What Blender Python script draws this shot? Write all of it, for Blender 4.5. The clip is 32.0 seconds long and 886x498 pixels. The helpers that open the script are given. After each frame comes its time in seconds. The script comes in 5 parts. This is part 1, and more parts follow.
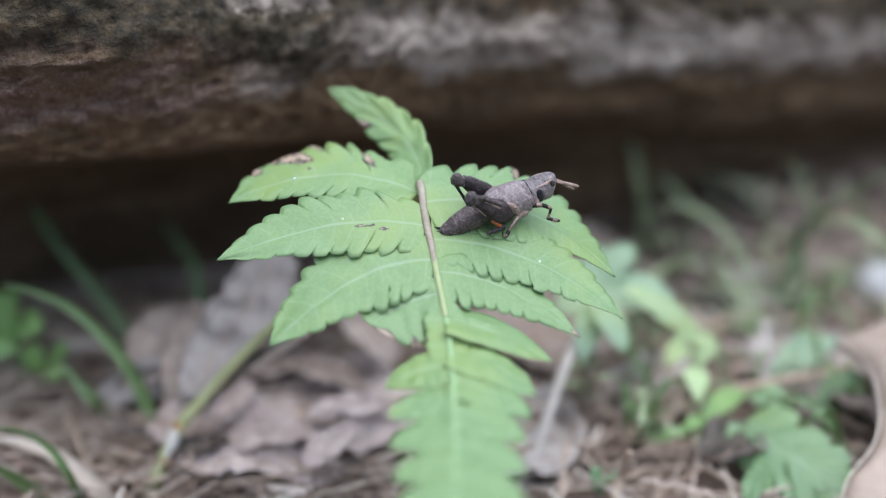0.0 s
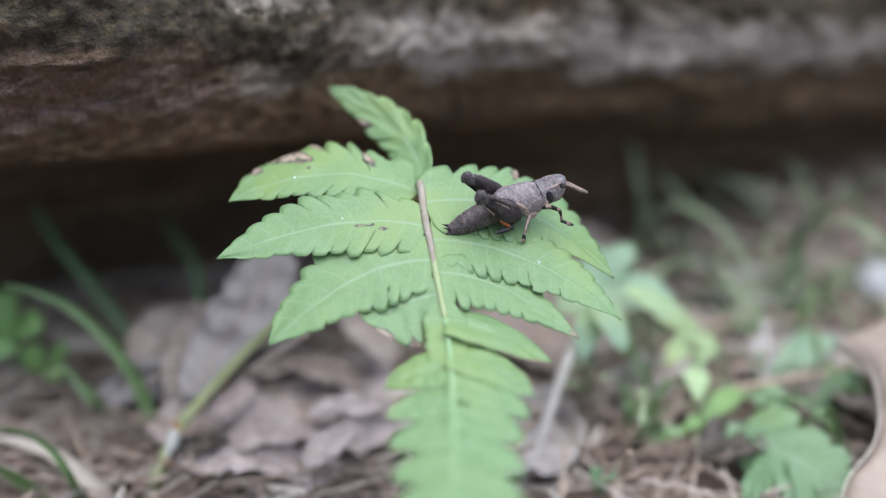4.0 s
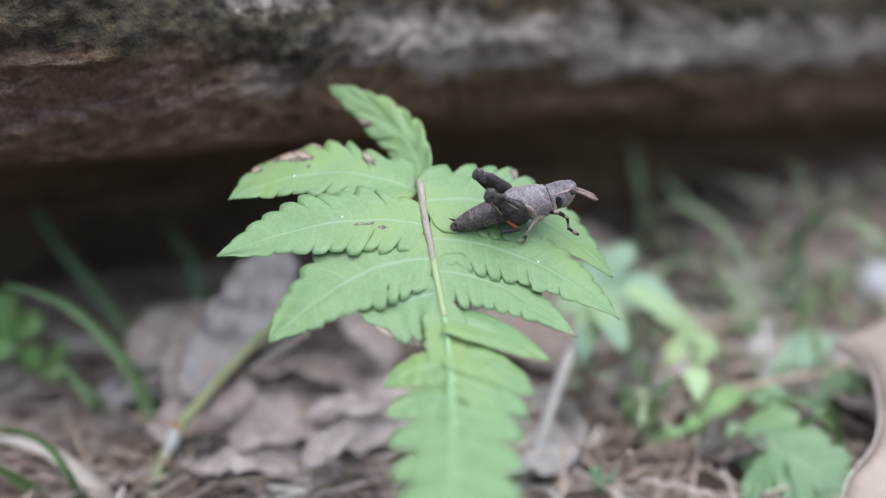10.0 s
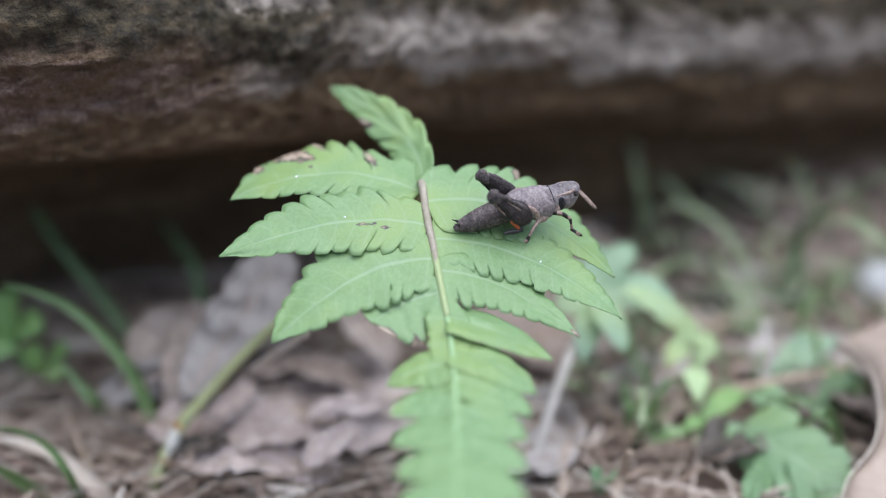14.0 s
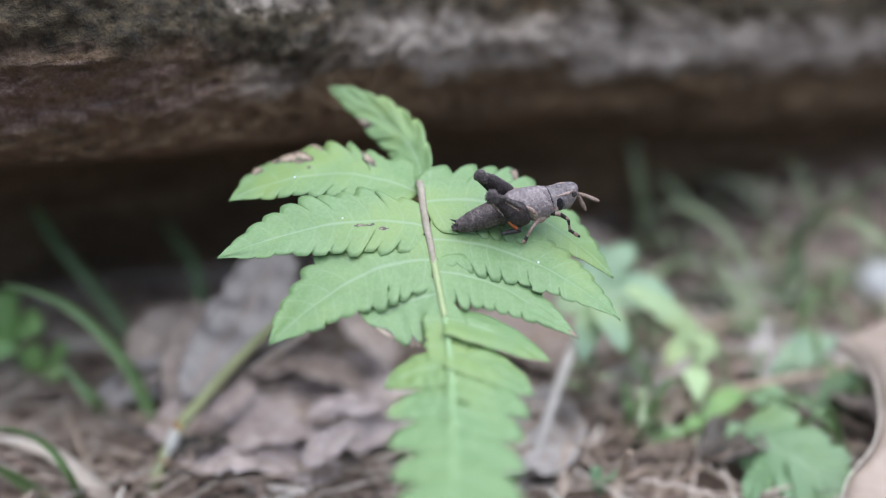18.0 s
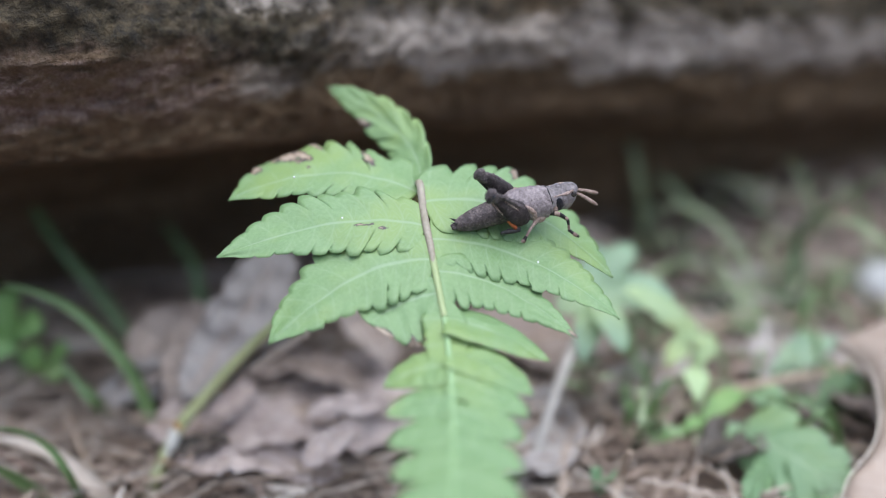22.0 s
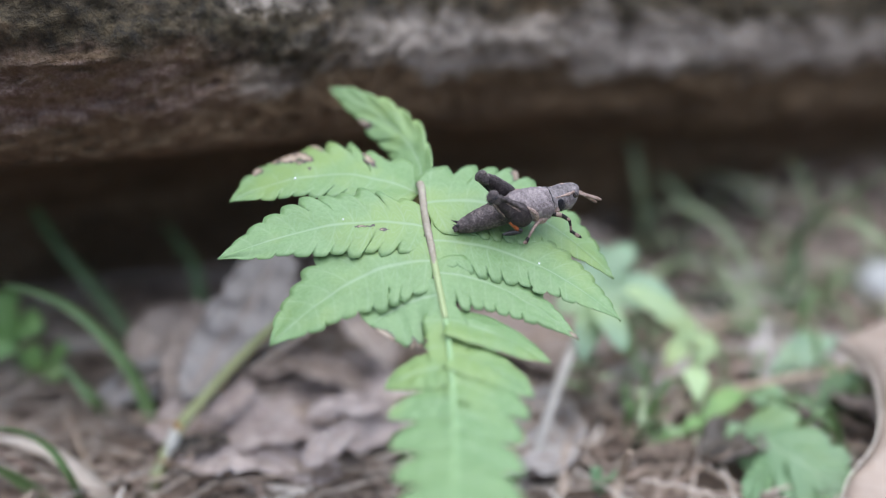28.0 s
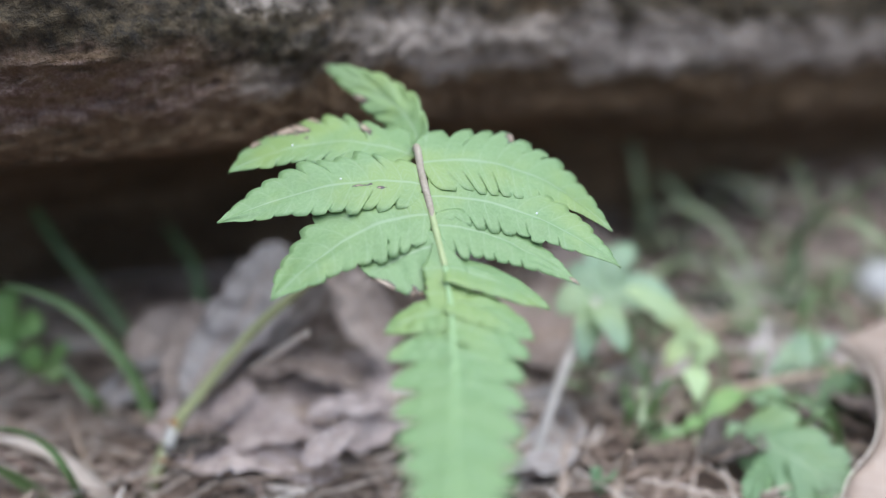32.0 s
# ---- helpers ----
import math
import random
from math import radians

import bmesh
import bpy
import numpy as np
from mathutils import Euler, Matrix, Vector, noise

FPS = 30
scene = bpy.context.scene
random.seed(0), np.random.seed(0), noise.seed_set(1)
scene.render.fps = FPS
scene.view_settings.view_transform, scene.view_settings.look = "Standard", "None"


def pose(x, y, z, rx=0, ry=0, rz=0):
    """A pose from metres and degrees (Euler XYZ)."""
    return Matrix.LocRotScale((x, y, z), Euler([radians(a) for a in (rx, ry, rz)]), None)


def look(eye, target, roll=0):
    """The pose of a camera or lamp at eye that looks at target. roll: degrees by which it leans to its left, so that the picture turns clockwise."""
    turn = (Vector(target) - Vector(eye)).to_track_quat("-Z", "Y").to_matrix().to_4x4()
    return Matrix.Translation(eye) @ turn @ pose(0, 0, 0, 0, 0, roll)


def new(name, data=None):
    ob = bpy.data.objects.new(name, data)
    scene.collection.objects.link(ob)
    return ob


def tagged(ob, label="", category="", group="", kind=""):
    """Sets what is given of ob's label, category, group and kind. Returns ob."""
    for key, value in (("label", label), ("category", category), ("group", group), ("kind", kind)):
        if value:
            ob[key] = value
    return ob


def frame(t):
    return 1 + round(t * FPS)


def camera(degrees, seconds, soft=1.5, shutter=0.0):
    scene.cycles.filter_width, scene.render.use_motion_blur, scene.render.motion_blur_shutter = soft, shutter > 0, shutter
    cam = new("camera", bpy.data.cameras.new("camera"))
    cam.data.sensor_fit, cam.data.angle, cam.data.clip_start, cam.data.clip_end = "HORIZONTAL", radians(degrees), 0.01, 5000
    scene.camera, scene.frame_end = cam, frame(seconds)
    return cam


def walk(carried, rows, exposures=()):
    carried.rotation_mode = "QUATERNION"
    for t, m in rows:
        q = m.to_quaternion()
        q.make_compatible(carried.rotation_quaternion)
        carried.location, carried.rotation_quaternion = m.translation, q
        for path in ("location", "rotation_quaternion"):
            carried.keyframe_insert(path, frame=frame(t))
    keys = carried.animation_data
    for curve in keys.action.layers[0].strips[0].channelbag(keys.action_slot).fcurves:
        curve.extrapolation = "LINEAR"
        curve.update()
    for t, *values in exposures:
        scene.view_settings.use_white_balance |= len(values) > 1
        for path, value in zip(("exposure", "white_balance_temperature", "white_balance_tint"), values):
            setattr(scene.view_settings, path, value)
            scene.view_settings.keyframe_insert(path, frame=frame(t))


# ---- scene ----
MM = 0.001
cam = camera(40, 32.0, soft=1.2, shutter=0.8)
cam.data.dof.use_dof = True
cam.data.dof.focus_distance = 0.1892
cam.data.dof.aperture_fstop = 5.1
STANCE = pose(0.0, 0.0, 0.138, 65, 0, 0)
walk(cam, [(0.0, STANCE), (32.0, STANCE)])

# ---- light: an overcast sky over a wood ----
world = bpy.data.worlds.new("sky")
scene.world = world
world.use_nodes = True
wn = world.node_tree.nodes
sky = wn.new("ShaderNodeTexSky")
sky.sky_type, sky.sun_disc = "NISHITA", False
sky.sun_elevation, sky.sun_rotation = radians(80), radians(135)
world.node_tree.links.new(sky.outputs[0], wn["Background"].inputs[0])
wn["Background"].inputs[1].default_value = 0.075
sun = new("sun", bpy.data.lights.new("sun", "SUN"))
sun.data.energy, sun.data.angle, sun.data.color = 1.42, radians(92), (0.925, 0.985, 1.02)
sun.matrix_world = look((0.28, -0.28, 2.2), (0, 0, 0))
scene.view_settings.exposure = 1.85


# ---- materials ----
class Net:
    """A node material that grows by calls."""

    def __init__(self, name, rough=0.6):
        self.m = bpy.data.materials.new(name)
        self.m.use_nodes = True
        self.t = self.m.node_tree
        self.b = self.t.nodes["Principled BSDF"]
        self.b.inputs["Roughness"].default_value = rough

    def node(self, kind, **values):
        n = self.t.nodes.new(kind)
        for key, value in values.items():
            n.inputs[key.replace("_", " ")].default_value = value
        return n

    def link(self, a, b):
        self.t.links.new(a, b)

    def math(self, op, a, b=None, c=None):
        n = self.t.nodes.new("ShaderNodeMath")
        n.operation = op
        for slot, value in zip(n.inputs, (a, b, c)):
            if value is None:
                continue
            if isinstance(value, (int, float)):
                slot.default_value = value
            else:
                self.link(value, slot)
        return n.outputs[0]

    def step(self, value, lo, hi, a=0.0, b=1.0):
        n = self.t.nodes.new("ShaderNodeMapRange")
        n.interpolation_type = "SMOOTHSTEP"
        self.link(value, n.inputs[0])
        for i, q in enumerate((lo, hi, a, b)):
            n.inputs[1 + i].default_value = q
        return n.outputs[0]

    def place(self, stretch=(1, 1, 1)):
        c = self.t.nodes.new("ShaderNodeTexCoord")
        g = self.node("ShaderNodeMapping", Scale=stretch)
        self.link(c.outputs["Object"], g.inputs[0])
        return g.outputs[0]

    def noise(self, scale, detail=5.0, rough=0.6, at=None):
        n = self.node("ShaderNodeTexNoise", Scale=scale, Detail=detail, Roughness=rough)
        self.link(at if at is not None else self.place(), n.inputs["Vector"])
        return n.outputs["Fac"]

    def ramp(self, value, *stops):
        n = self.t.nodes.new("ShaderNodeValToRGB")
        e = n.color_ramp.elements
        while len(e) < len(stops):
            e.new(0.5)
        for q, (at, colour) in zip(e, stops):
            q.position, q.color = at, (*colour, 1)
        self.link(value, n.inputs[0])
        return n.outputs[0]

    def mix(self, fac, a, b, how="MIX"):
        n = self.t.nodes.new("ShaderNodeMix")
        n.data_type, n.blend_type = "RGBA", how
        for slot, value in ((n.inputs[0], fac), (n.inputs[6], a), (n.inputs[7], b)):
            if isinstance(value, tuple):
                slot.default_value = (*value, 1)
            elif isinstance(value, (int, float)):
                slot.default_value = value
            else:
                self.link(value, slot)
        return n.outputs[2]

    def colour(self, c):
        self.link(c, self.b.inputs["Base Color"])

    def bump(self, height, strength=0.5, distance=0.001):
        n = self.node("ShaderNodeBump", Strength=strength, Distance=distance)
        self.link(height, n.inputs["Height"])
        self.link(n.outputs[0], self.b.inputs["Normal"])
        return n.outputs[0]

    def thin(self, colour, share):
        """Lets part of the light through, as a leaf does."""
        tr = self.t.nodes.new("ShaderNodeBsdfTranslucent")
        self.link(colour, tr.inputs[0])
        mx = self.t.nodes.new("ShaderNodeMixShader")
        mx.inputs[0].default_value = share
        self.link(self.b.outputs[0], mx.inputs[1])
        self.link(tr.outputs[0], mx.inputs[2])
        self.link(mx.outputs[0], self.t.nodes["Material Output"].inputs[0])


def mottled(name, scale, stops, rough=0.7, bump=0.4, deep=0.0004, stretch=(1, 1, 1), vary=0.15):
    n = Net(name, rough)
    at = n.place(stretch)
    big, fine = n.noise(scale, 6, 0.65, at), n.noise(scale * 5.3, 4, 0.6, at)
    both = n.math("MULTIPLY_ADD", fine, 0.45, n.math("MULTIPLY", big, 0.55))
    c = n.ramp(both, *stops)
    if vary:
        info = n.t.nodes.new("ShaderNodeObjectInfo")
        c = n.mix(n.math("MULTIPLY", info.outputs["Random"], vary * 2), c, stops[-1][1])
    n.colour(c)
    n.bump(both, bump, deep)
    return n.m


def leaf_material(name, low, high, vein, share=0.3):
    n = Net(name, 0.48)
    n.b.inputs["Specular IOR Level"].default_value = 0.6
    uv = n.t.nodes.new("ShaderNodeUVMap")
    sep = n.t.nodes.new("ShaderNodeSeparateXYZ")
    n.link(uv.outputs[0], sep.inputs[0])
    across = n.math("ABSOLUTE", n.math("MULTIPLY_ADD", sep.outputs[1], 2.0, -1.0))
    lobe = n.math("FRACT", sep.outputs[0])
    off = n.math("ABSOLUTE", n.math("SUBTRACT", lobe, 0.5))
    rib = n.step(across, 0.012, 0.07, 0.6, 0)
    side = n.step(off, 0.0, 0.10, 0.34, 0)
    # fine veins that branch forward from the middle of each lobe
    fine = n.math("PINGPONG", n.math("MULTIPLY", n.math("MULTIPLY_ADD", off, -0.8, across), 5.0), 0.5)
    fine = n.step(fine, 0.0, 0.2, 0.2, 0)
    fade = n.noise(420, 3)
    veins = n.math("MAXIMUM", rib, n.math("MULTIPLY", n.math("MAXIMUM", side, fine), n.step(fade, 0.3, 0.7, 0.3, 1.0)))
    tone = n.noise(70, 5, 0.6)
    grain = n.noise(1500, 4, 0.7)
    c = n.ramp(n.math("MULTIPLY_ADD", grain, 0.5, n.math("MULTIPLY", tone, 0.5)), (0.36, low), (0.64, high))
    # older, yellower blotches
    each = n.t.nodes.new("ShaderNodeObjectInfo")
    c = n.mix(n.math("MULTIPLY_ADD", each.outputs["Random"], 0.14, n.step(n.noise(48, 4, 0.6), 0.44, 0.64, 0.0, 0.6)), c, tuple(q * w for q, w in zip(high, (1.10, 0.98, 0.62))))
    c = n.mix(veins, c, vein)
    # dead, eaten patches: grey-brown in the middle and dark at their rim
    att = n.t.nodes.new("ShaderNodeAttribute")
    att.attribute_name = "blight"
    sick = n.math("MULTIPLY_ADD", n.math("SUBTRACT", n.noise(1300, 4, 0.7), 0.5), 1.3, att.outputs["Fac"])
    dead = n.ramp(sick, (0.45, (0.13, 0.12, 0.10)), (0.56, (0.075, 0.055, 0.055)), (0.66, (0.12, 0.085, 0.08)), (0.72, (0.37, 0.265, 0.185)), (1.0, (0.50, 0.39, 0.30)))
    c = n.mix(n.step(sick, 0.45, 0.5), c, dead)
    n.colour(c)
    # the blade is quilted between the lobes and puckered between the veins
    seam = n.math("MULTIPLY", n.step(off, 0.34, 0.5), n.step(across, 0.4, 0.95))
    height = n.math("SUBTRACT", n.math("MULTIPLY", grain, 0.3), n.math("MULTIPLY", veins, 0.3))
    height = n.math("MULTIPLY_ADD", n.noise(330, 3, 0.5), 0.7, n.math("MULTIPLY_ADD", seam, -0.1, height))
    n.bump(height, 0.45, 0.00035)
    n.thin(c, share)
    return n.m


FERN = leaf_material("fern_leaf", (0.175, 0.292, 0.116), (0.244, 0.373, 0.173), (0.335, 0.44, 0.28))
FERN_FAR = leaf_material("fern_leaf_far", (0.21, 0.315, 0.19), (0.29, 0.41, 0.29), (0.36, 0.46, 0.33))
SPRIG = leaf_material("young_leaf", (0.353, 0.475, 0.234), (0.465, 0.580, 0.333), (0.521, 0.617, 0.396))
HERB = leaf_material("herb_leaf", (0.14, 0.255, 0.125), (0.225, 0.35, 0.19), (0.32, 0.43, 0.27))
HERB_FRESH = leaf_material("fresh_herb_leaf", (0.17, 0.33, 0.10), (0.26, 0.43, 0.16), (0.35, 0.50, 0.24))
STEM = mottled("fern_stem", 160, ((0.3, (0.25, 0.28, 0.11)), (0.6, (0.39, 0.41, 0.20)), (0.8, (0.45, 0.39, 0.28))), 0.5, 0.3)
RACHIS = mottled("rachis", 220, ((0.3, (0.235, 0.285, 0.125)), (0.7, (0.33, 0.375, 0.185))), 0.55, 0.3)
RACHIS_TIP = mottled("soft_rachis", 220, ((0.3, (0.22, 0.335, 0.15)), (0.7, (0.275, 0.395, 0.20))), 0.5, 0.3)
RACHIS_OLD = mottled("old_rachis", 260, ((0.3, (0.17, 0.14, 0.09)), (0.55, (0.30, 0.24, 0.20)), (0.75, (0.36, 0.36, 0.22))), 0.6, 0.4)
GRASS = mottled("grass_blade", 90, ((0.3, (0.07, 0.125, 0.04)), (0.7, (0.15, 0.225, 0.085))), 0.45, 0.2)
GRASS_PALE = mottled("pale_grass_blade", 90, ((0.3, (0.17, 0.215, 0.11)), (0.7, (0.30, 0.345, 0.20))), 0.5, 0.2)
STRAW = mottled("dry_straw", 120, ((0.25, (0.184, 0.112, 0.073)), (0.5, (0.392, 0.280, 0.206)), (0.75, (0.598, 0.470, 0.375))), 0.7, 0.4)
HUSK = mottled("dead_blade", 90, ((0.3, (0.40, 0.31, 0.245)), (0.7, (0.62, 0.535, 0.46))), 0.65, 0.3)
DEAD = mottled("dead_leaf", 60, ((0.25, (0.144, 0.097, 0.075)), (0.5, (0.288, 0.215, 0.180)), (0.75, (0.443, 0.363, 0.315))), 0.75, 0.5, vary=0.25)
DEAD_GREY = mottled("grey_dead_leaf", 80, ((0.33, (0.113, 0.088, 0.077)), (0.5, (0.277, 0.237, 0.219)), (0.68, (0.452, 0.404, 0.378))), 0.75, 0.5, vary=0.15)
DEAD_PALE = mottled("pinkish_dead_leaf", 70, ((0.3, (0.21, 0.15, 0.13)), (0.5, (0.44, 0.345, 0.31)), (0.7, (0.66, 0.55, 0.505))), 0.75, 0.5, vary=0.1)
# near-black: puts shade into leaves laid in dark gaps; also colours one scrap
DEAD_SHADE_DARK = mottled("shade_dark_dead_leaf", 80, ((0.33, (0.02, 0.014, 0.01)), (0.5, (0.045, 0.032, 0.023)), (0.68, (0.11, 0.08, 0.06))), 0.5, 0.5)
DEAD_TAN = mottled("tan_dead_leaf", 60, ((0.25, (0.24, 0.17, 0.13)), (0.5, (0.33, 0.245, 0.195)), (0.75, (0.41, 0.325, 0.27))), 0.7, 0.4)
TWIG = mottled("twig_bark", 150, ((0.25, (0.115, 0.069, 0.051)), (0.5, (0.258, 0.172, 0.137)), (0.75, (0.463, 0.345, 0.295))), 0.8, 0.6)
STEM_GREY = mottled("grey_stem", 120, ((0.3, (0.34, 0.30, 0.26)), (0.7, (0.55, 0.50, 0.45))), 0.7, 0.4)
SCAR = mottled("bleached_scar", 300, ((0.3, (0.48, 0.44, 0.38)), (0.7, (0.66, 0.63, 0.58))), 0.7, 0.4, vary=0)
RUST = mottled("rust_brown_rim", 300, ((0.3, (0.26, 0.13, 0.05)), (0.7, (0.42, 0.25, 0.11))), 0.7, 0.4, vary=0)
CHALK = mottled("white_speck", 900, ((0.3, (0.7, 0.7, 0.68)), (0.7, (0.85, 0.85, 0.84))), 0.4, 0.1, vary=0)
# dim green of the unseen ring added to block low light
SKY_BLOCKER = mottled("sky_blocker_green", 1.5, ((0.3, (0.05, 0.055, 0.03)), (0.7, (0.12, 0.13, 0.075))), 0.9, 0.5, 0.1, vary=0)
PEBBLE = mottled("pale_stone", 90, ((0.3, (0.30, 0.29, 0.28)), (0.7, (0.44, 0.43, 0.42))), 0.8, 0.4)


def soil_material():
    n = Net("leaf_litter_soil", 0.9)
    at = n.place()
    a, b, c = n.noise(28, 6, 0.7, at), n.noise(160, 5, 0.7, at), n.noise(700, 3, 0.6, at)
    mixd = n.math("MULTIPLY_ADD", b, 0.45, n.math("MULTIPLY_ADD", c, 0.2, n.math("MULTIPLY", a, 0.35)))
    n.colour(n.ramp(mixd, (0.34, (0.036, 0.023, 0.016)), (0.48, (0.125, 0.084, 0.062)), (0.62, (0.29, 0.213, 0.170)), (0.75, (0.48, 0.39, 0.33))))
    n.bump(mixd, 0.9, 0.004)
    return n.m


def rock_material():
    n = Net("weathered_rock", 0.9)
    co = n.t.nodes.new("ShaderNodeTexCoord")
    sep = n.t.nodes.new("ShaderNodeSeparateXYZ")
    n.link(co.outputs["Object"], sep.inputs[0])
    x = sep.outputs[0]
    att = n.t.nodes.new("ShaderNodeAttribute")
    att.attribute_name = "rise"
    wobble = n.math("SUBTRACT", n.noise(60, 5, 0.65), 0.5)
    up = n.math("MULTIPLY_ADD", wobble, 0.026, att.outputs["Fac"])
    # bedding runs along the ledge and dips a little
    bed = n.node("ShaderNodeMapping", Scale=(0.28, 1.0, 1.7), Rotation=(0, radians(9), 0))
    n.link(co.outputs["Object"], bed.inputs[0])
    bed = bed.outputs[0]
    band = n.noise(70, 6, 0.68, bed)
    grit, grain = n.noise(1500, 3, 0.7), n.noise(420, 5, 0.72)
    tone = n.math("MULTIPLY_ADD", grain, 0.45, n.math("MULTIPLY", band, 0.55))
    c = n.ramp(tone, (0.36, (0.060, 0.034, 0.015)), (0.48, (0.150, 0.088, 0.043)), (0.58, (0.222, 0.139, 0.076)), (0.68, (0.312, 0.208, 0.123)))
    # dark moss over the upper face
    end = n.step(x, -0.045, -0.02, 0.005, 0)
    face = n.step(n.math("ADD", up, end), 0.011, 0.017)
    moss = n.math("MULTIPLY", n.step(n.math("MULTIPLY_ADD", end, -1.5, up), 0.011, 0.017), n.step(n.math("MULTIPLY_ADD", n.noise(230, 5, 0.7), 0.5, n.math("MULTIPLY", n.noise(38, 4, 0.6), 0.5)), 0.40, 0.50, 0.6, 1.0))
    c = n.mix(moss, c, n.ramp(grain, (0.36, (0.014, 0.009, 0.004)), (0.50, (0.043, 0.029, 0.013)), (0.66, (0.106, 0.076, 0.042))))
    # mauve and grey crust in streaks along the lower part of the face
    low = n.math("MULTIPLY", face, n.step(n.math("ADD", up, end), 0.021, 0.030, 1, 0))
    streaky = n.math("MULTIPLY_ADD", n.noise(150, 5, 0.7, bed), 0.6, n.math("MULTIPLY", grain, 0.4))
    near = n.step(x, -0.045, -0.028, 1, 0)
    crust = n.math("MULTIPLY", n.math("MULTIPLY", low, near), n.step(streaky, 0.42, 0.56, 0.1, 0.75))
    c = n.mix(crust, c, n.ramp(grit, (0.35, (0.125, 0.068, 0.060)), (0.5, (0.23, 0.145, 0.130)), (0.68, (0.41, 0.315, 0.272))))
    # the broad pale streak of lichen farther along
    begin = n.step(n.math("MULTIPLY_ADD", wobble, 0.05, x), -0.025, -0.012)
    dips = n.node("ShaderNodeMapping", Scale=(0.45, 1.0, 1.5), Rotation=(0, radians(38), 0))
    n.link(co.outputs["Object"], dips.inputs[0])
    blot = n.math("MULTIPLY_ADD", n.noise(120, 5, 0.66, dips.outputs[0]), 0.7, n.math("MULTIPLY", grain, 0.3))
    streak = n.math("MULTIPLY", n.math("MULTIPLY", begin, n.step(up, 0.0125, 0.0165)), n.step(up, 0.0225, 0.0285, 1, 0))
    pale = n.math("MULTIPLY", streak, n.step(blot, 0.34, 0.52, 0.3, 0.95))
    spot = n.math("MULTIPLY", n.step(n.math("ABSOLUTE", n.math("ADD", x, 0.031)), 0.002, 0.007, 1, 0), n.math("MULTIPLY", n.step(up, 0.010, 0.014), n.step(up, 0.016, 0.020, 0.5, 0)))
    # and a ragged white edge along the very top
    crown = n.math("MULTIPLY", n.step(n.math("ABSOLUTE", n.math("ADD", x, 0.028)), 0.005, 0.011, 1, 0), n.step(n.math("MULTIPLY_ADD", n.math("SUBTRACT", grain, 0.5), 0.012, att.outputs["Fac"]), 0.0275, 0.030))
    pale = n.math("MAXIMUM", pale, n.math("MAXIMUM", spot, n.math("MULTIPLY", crown, 0.7)))
    c = n.mix(pale, c, n.ramp(n.math("MULTIPLY_ADD", grit, 0.5, n.math("MULTIPLY", grain, 0.5)), (0.36, (0.22, 0.170, 0.133)), (0.5, (0.45, 0.37, 0.315)), (0.64, (0.70, 0.595, 0.53))))
    # flecks of green-grey lichen
    fleck = n.math("MULTIPLY", n.step(n.noise(640, 5, 0.75), 0.55, 0.64), n.step(n.noise(52, 3), 0.48, 0.62, 0.08, 0.42))
    c = n.mix(fleck, c, (0.20, 0.18, 0.11))
    n.colour(c)
    n.bump(n.math("MULTIPLY_ADD", grain, 0.8, n.math("MULTIPLY_ADD", grit, 0.35, band)), 1.0, 0.003)
    return n.m


SOIL, ROCK = soil_material(), rock_material()


def shell_material(name, dark, mid, pale, rough=0.55, scale=700, grains=0.6, spots=0.0, bands=0.0, pitted=0.8, gloss=0.3):
    n = Net(name, rough)
    a, b = n.noise(scale, 4, 0.65), n.noise(scale * 3.6, 3, 0.6)
    v = n.math("MULTIPLY_ADD", b, 0.5, n.math("MULTIPLY", a, 0.5))
    # rough granules all over the shell
    cells = n.node("ShaderNodeTexVoronoi", Scale=scale * 4.5)
    n.link(n.place(), cells.inputs["Vector"])
    grain = n.step(cells.outputs["Distance"], 0.1, 0.55, 1, 0)
    c = n.ramp(v, (0.30, dark), (0.5, mid), (0.70, pale))
    c = n.mix(n.math("MULTIPLY", grain, n.step(b, 0.45, 0.6, 0.0, grains)), c, pale)
    if spots:
        c = n.mix(n.math("MULTIPLY", n.step(n.noise(560, 4, 0.75), 0.53, 0.6), spots), c, dark)
    if bands:
        # rings round the leg, counted from its joint
        span = n.t.nodes.new("ShaderNodeVectorMath")
        span.operation = "LENGTH"
        n.link(n.place(), span.inputs[0])
        ring = n.math("PINGPONG", n.math("MULTIPLY_ADD", a, 0.4, n.math("MULTIPLY", span.outputs["Value"], bands)), 0.5)
        c = n.mix(n.step(ring, 0.20, 0.27), c, (0.016, 0.012, 0.012))
    # small black pits
    pits = n.node("ShaderNodeTexVoronoi", Scale=scale * 1.7)
    n.link(n.place(), pits.inputs["Vector"])
    c = n.mix(n.math("MULTIPLY", n.step(pits.outputs["Distance"], 0.10, 0.2, 1, 0), pitted), c, tuple(q * 0.5 for q in dark))
    n.colour(c)
    n.b.inputs["Specular IOR Level"].default_value = gloss
    n.bump(n.math("MULTIPLY_ADD", grain, 0.3, v), 0.8, 0.00025)
    return n.m


BODY = shell_material("grey_shell", (0.088, 0.066, 0.068), (0.205, 0.164, 0.166), (0.36, 0.295, 0.29), grains=0.3, spots=0.45, pitted=0.55)
BELLY = shell_material("dark_grey_shell", (0.028, 0.020, 0.020), (0.080, 0.059, 0.058), (0.21, 0.165, 0.155), grains=0.7, spots=0.4)
HEAD = shell_material("dark_mottled_shell", (0.065, 0.053, 0.054), (0.18, 0.15, 0.152), (0.35, 0.295, 0.29), 0.55, 420, 0.3, 0.6)
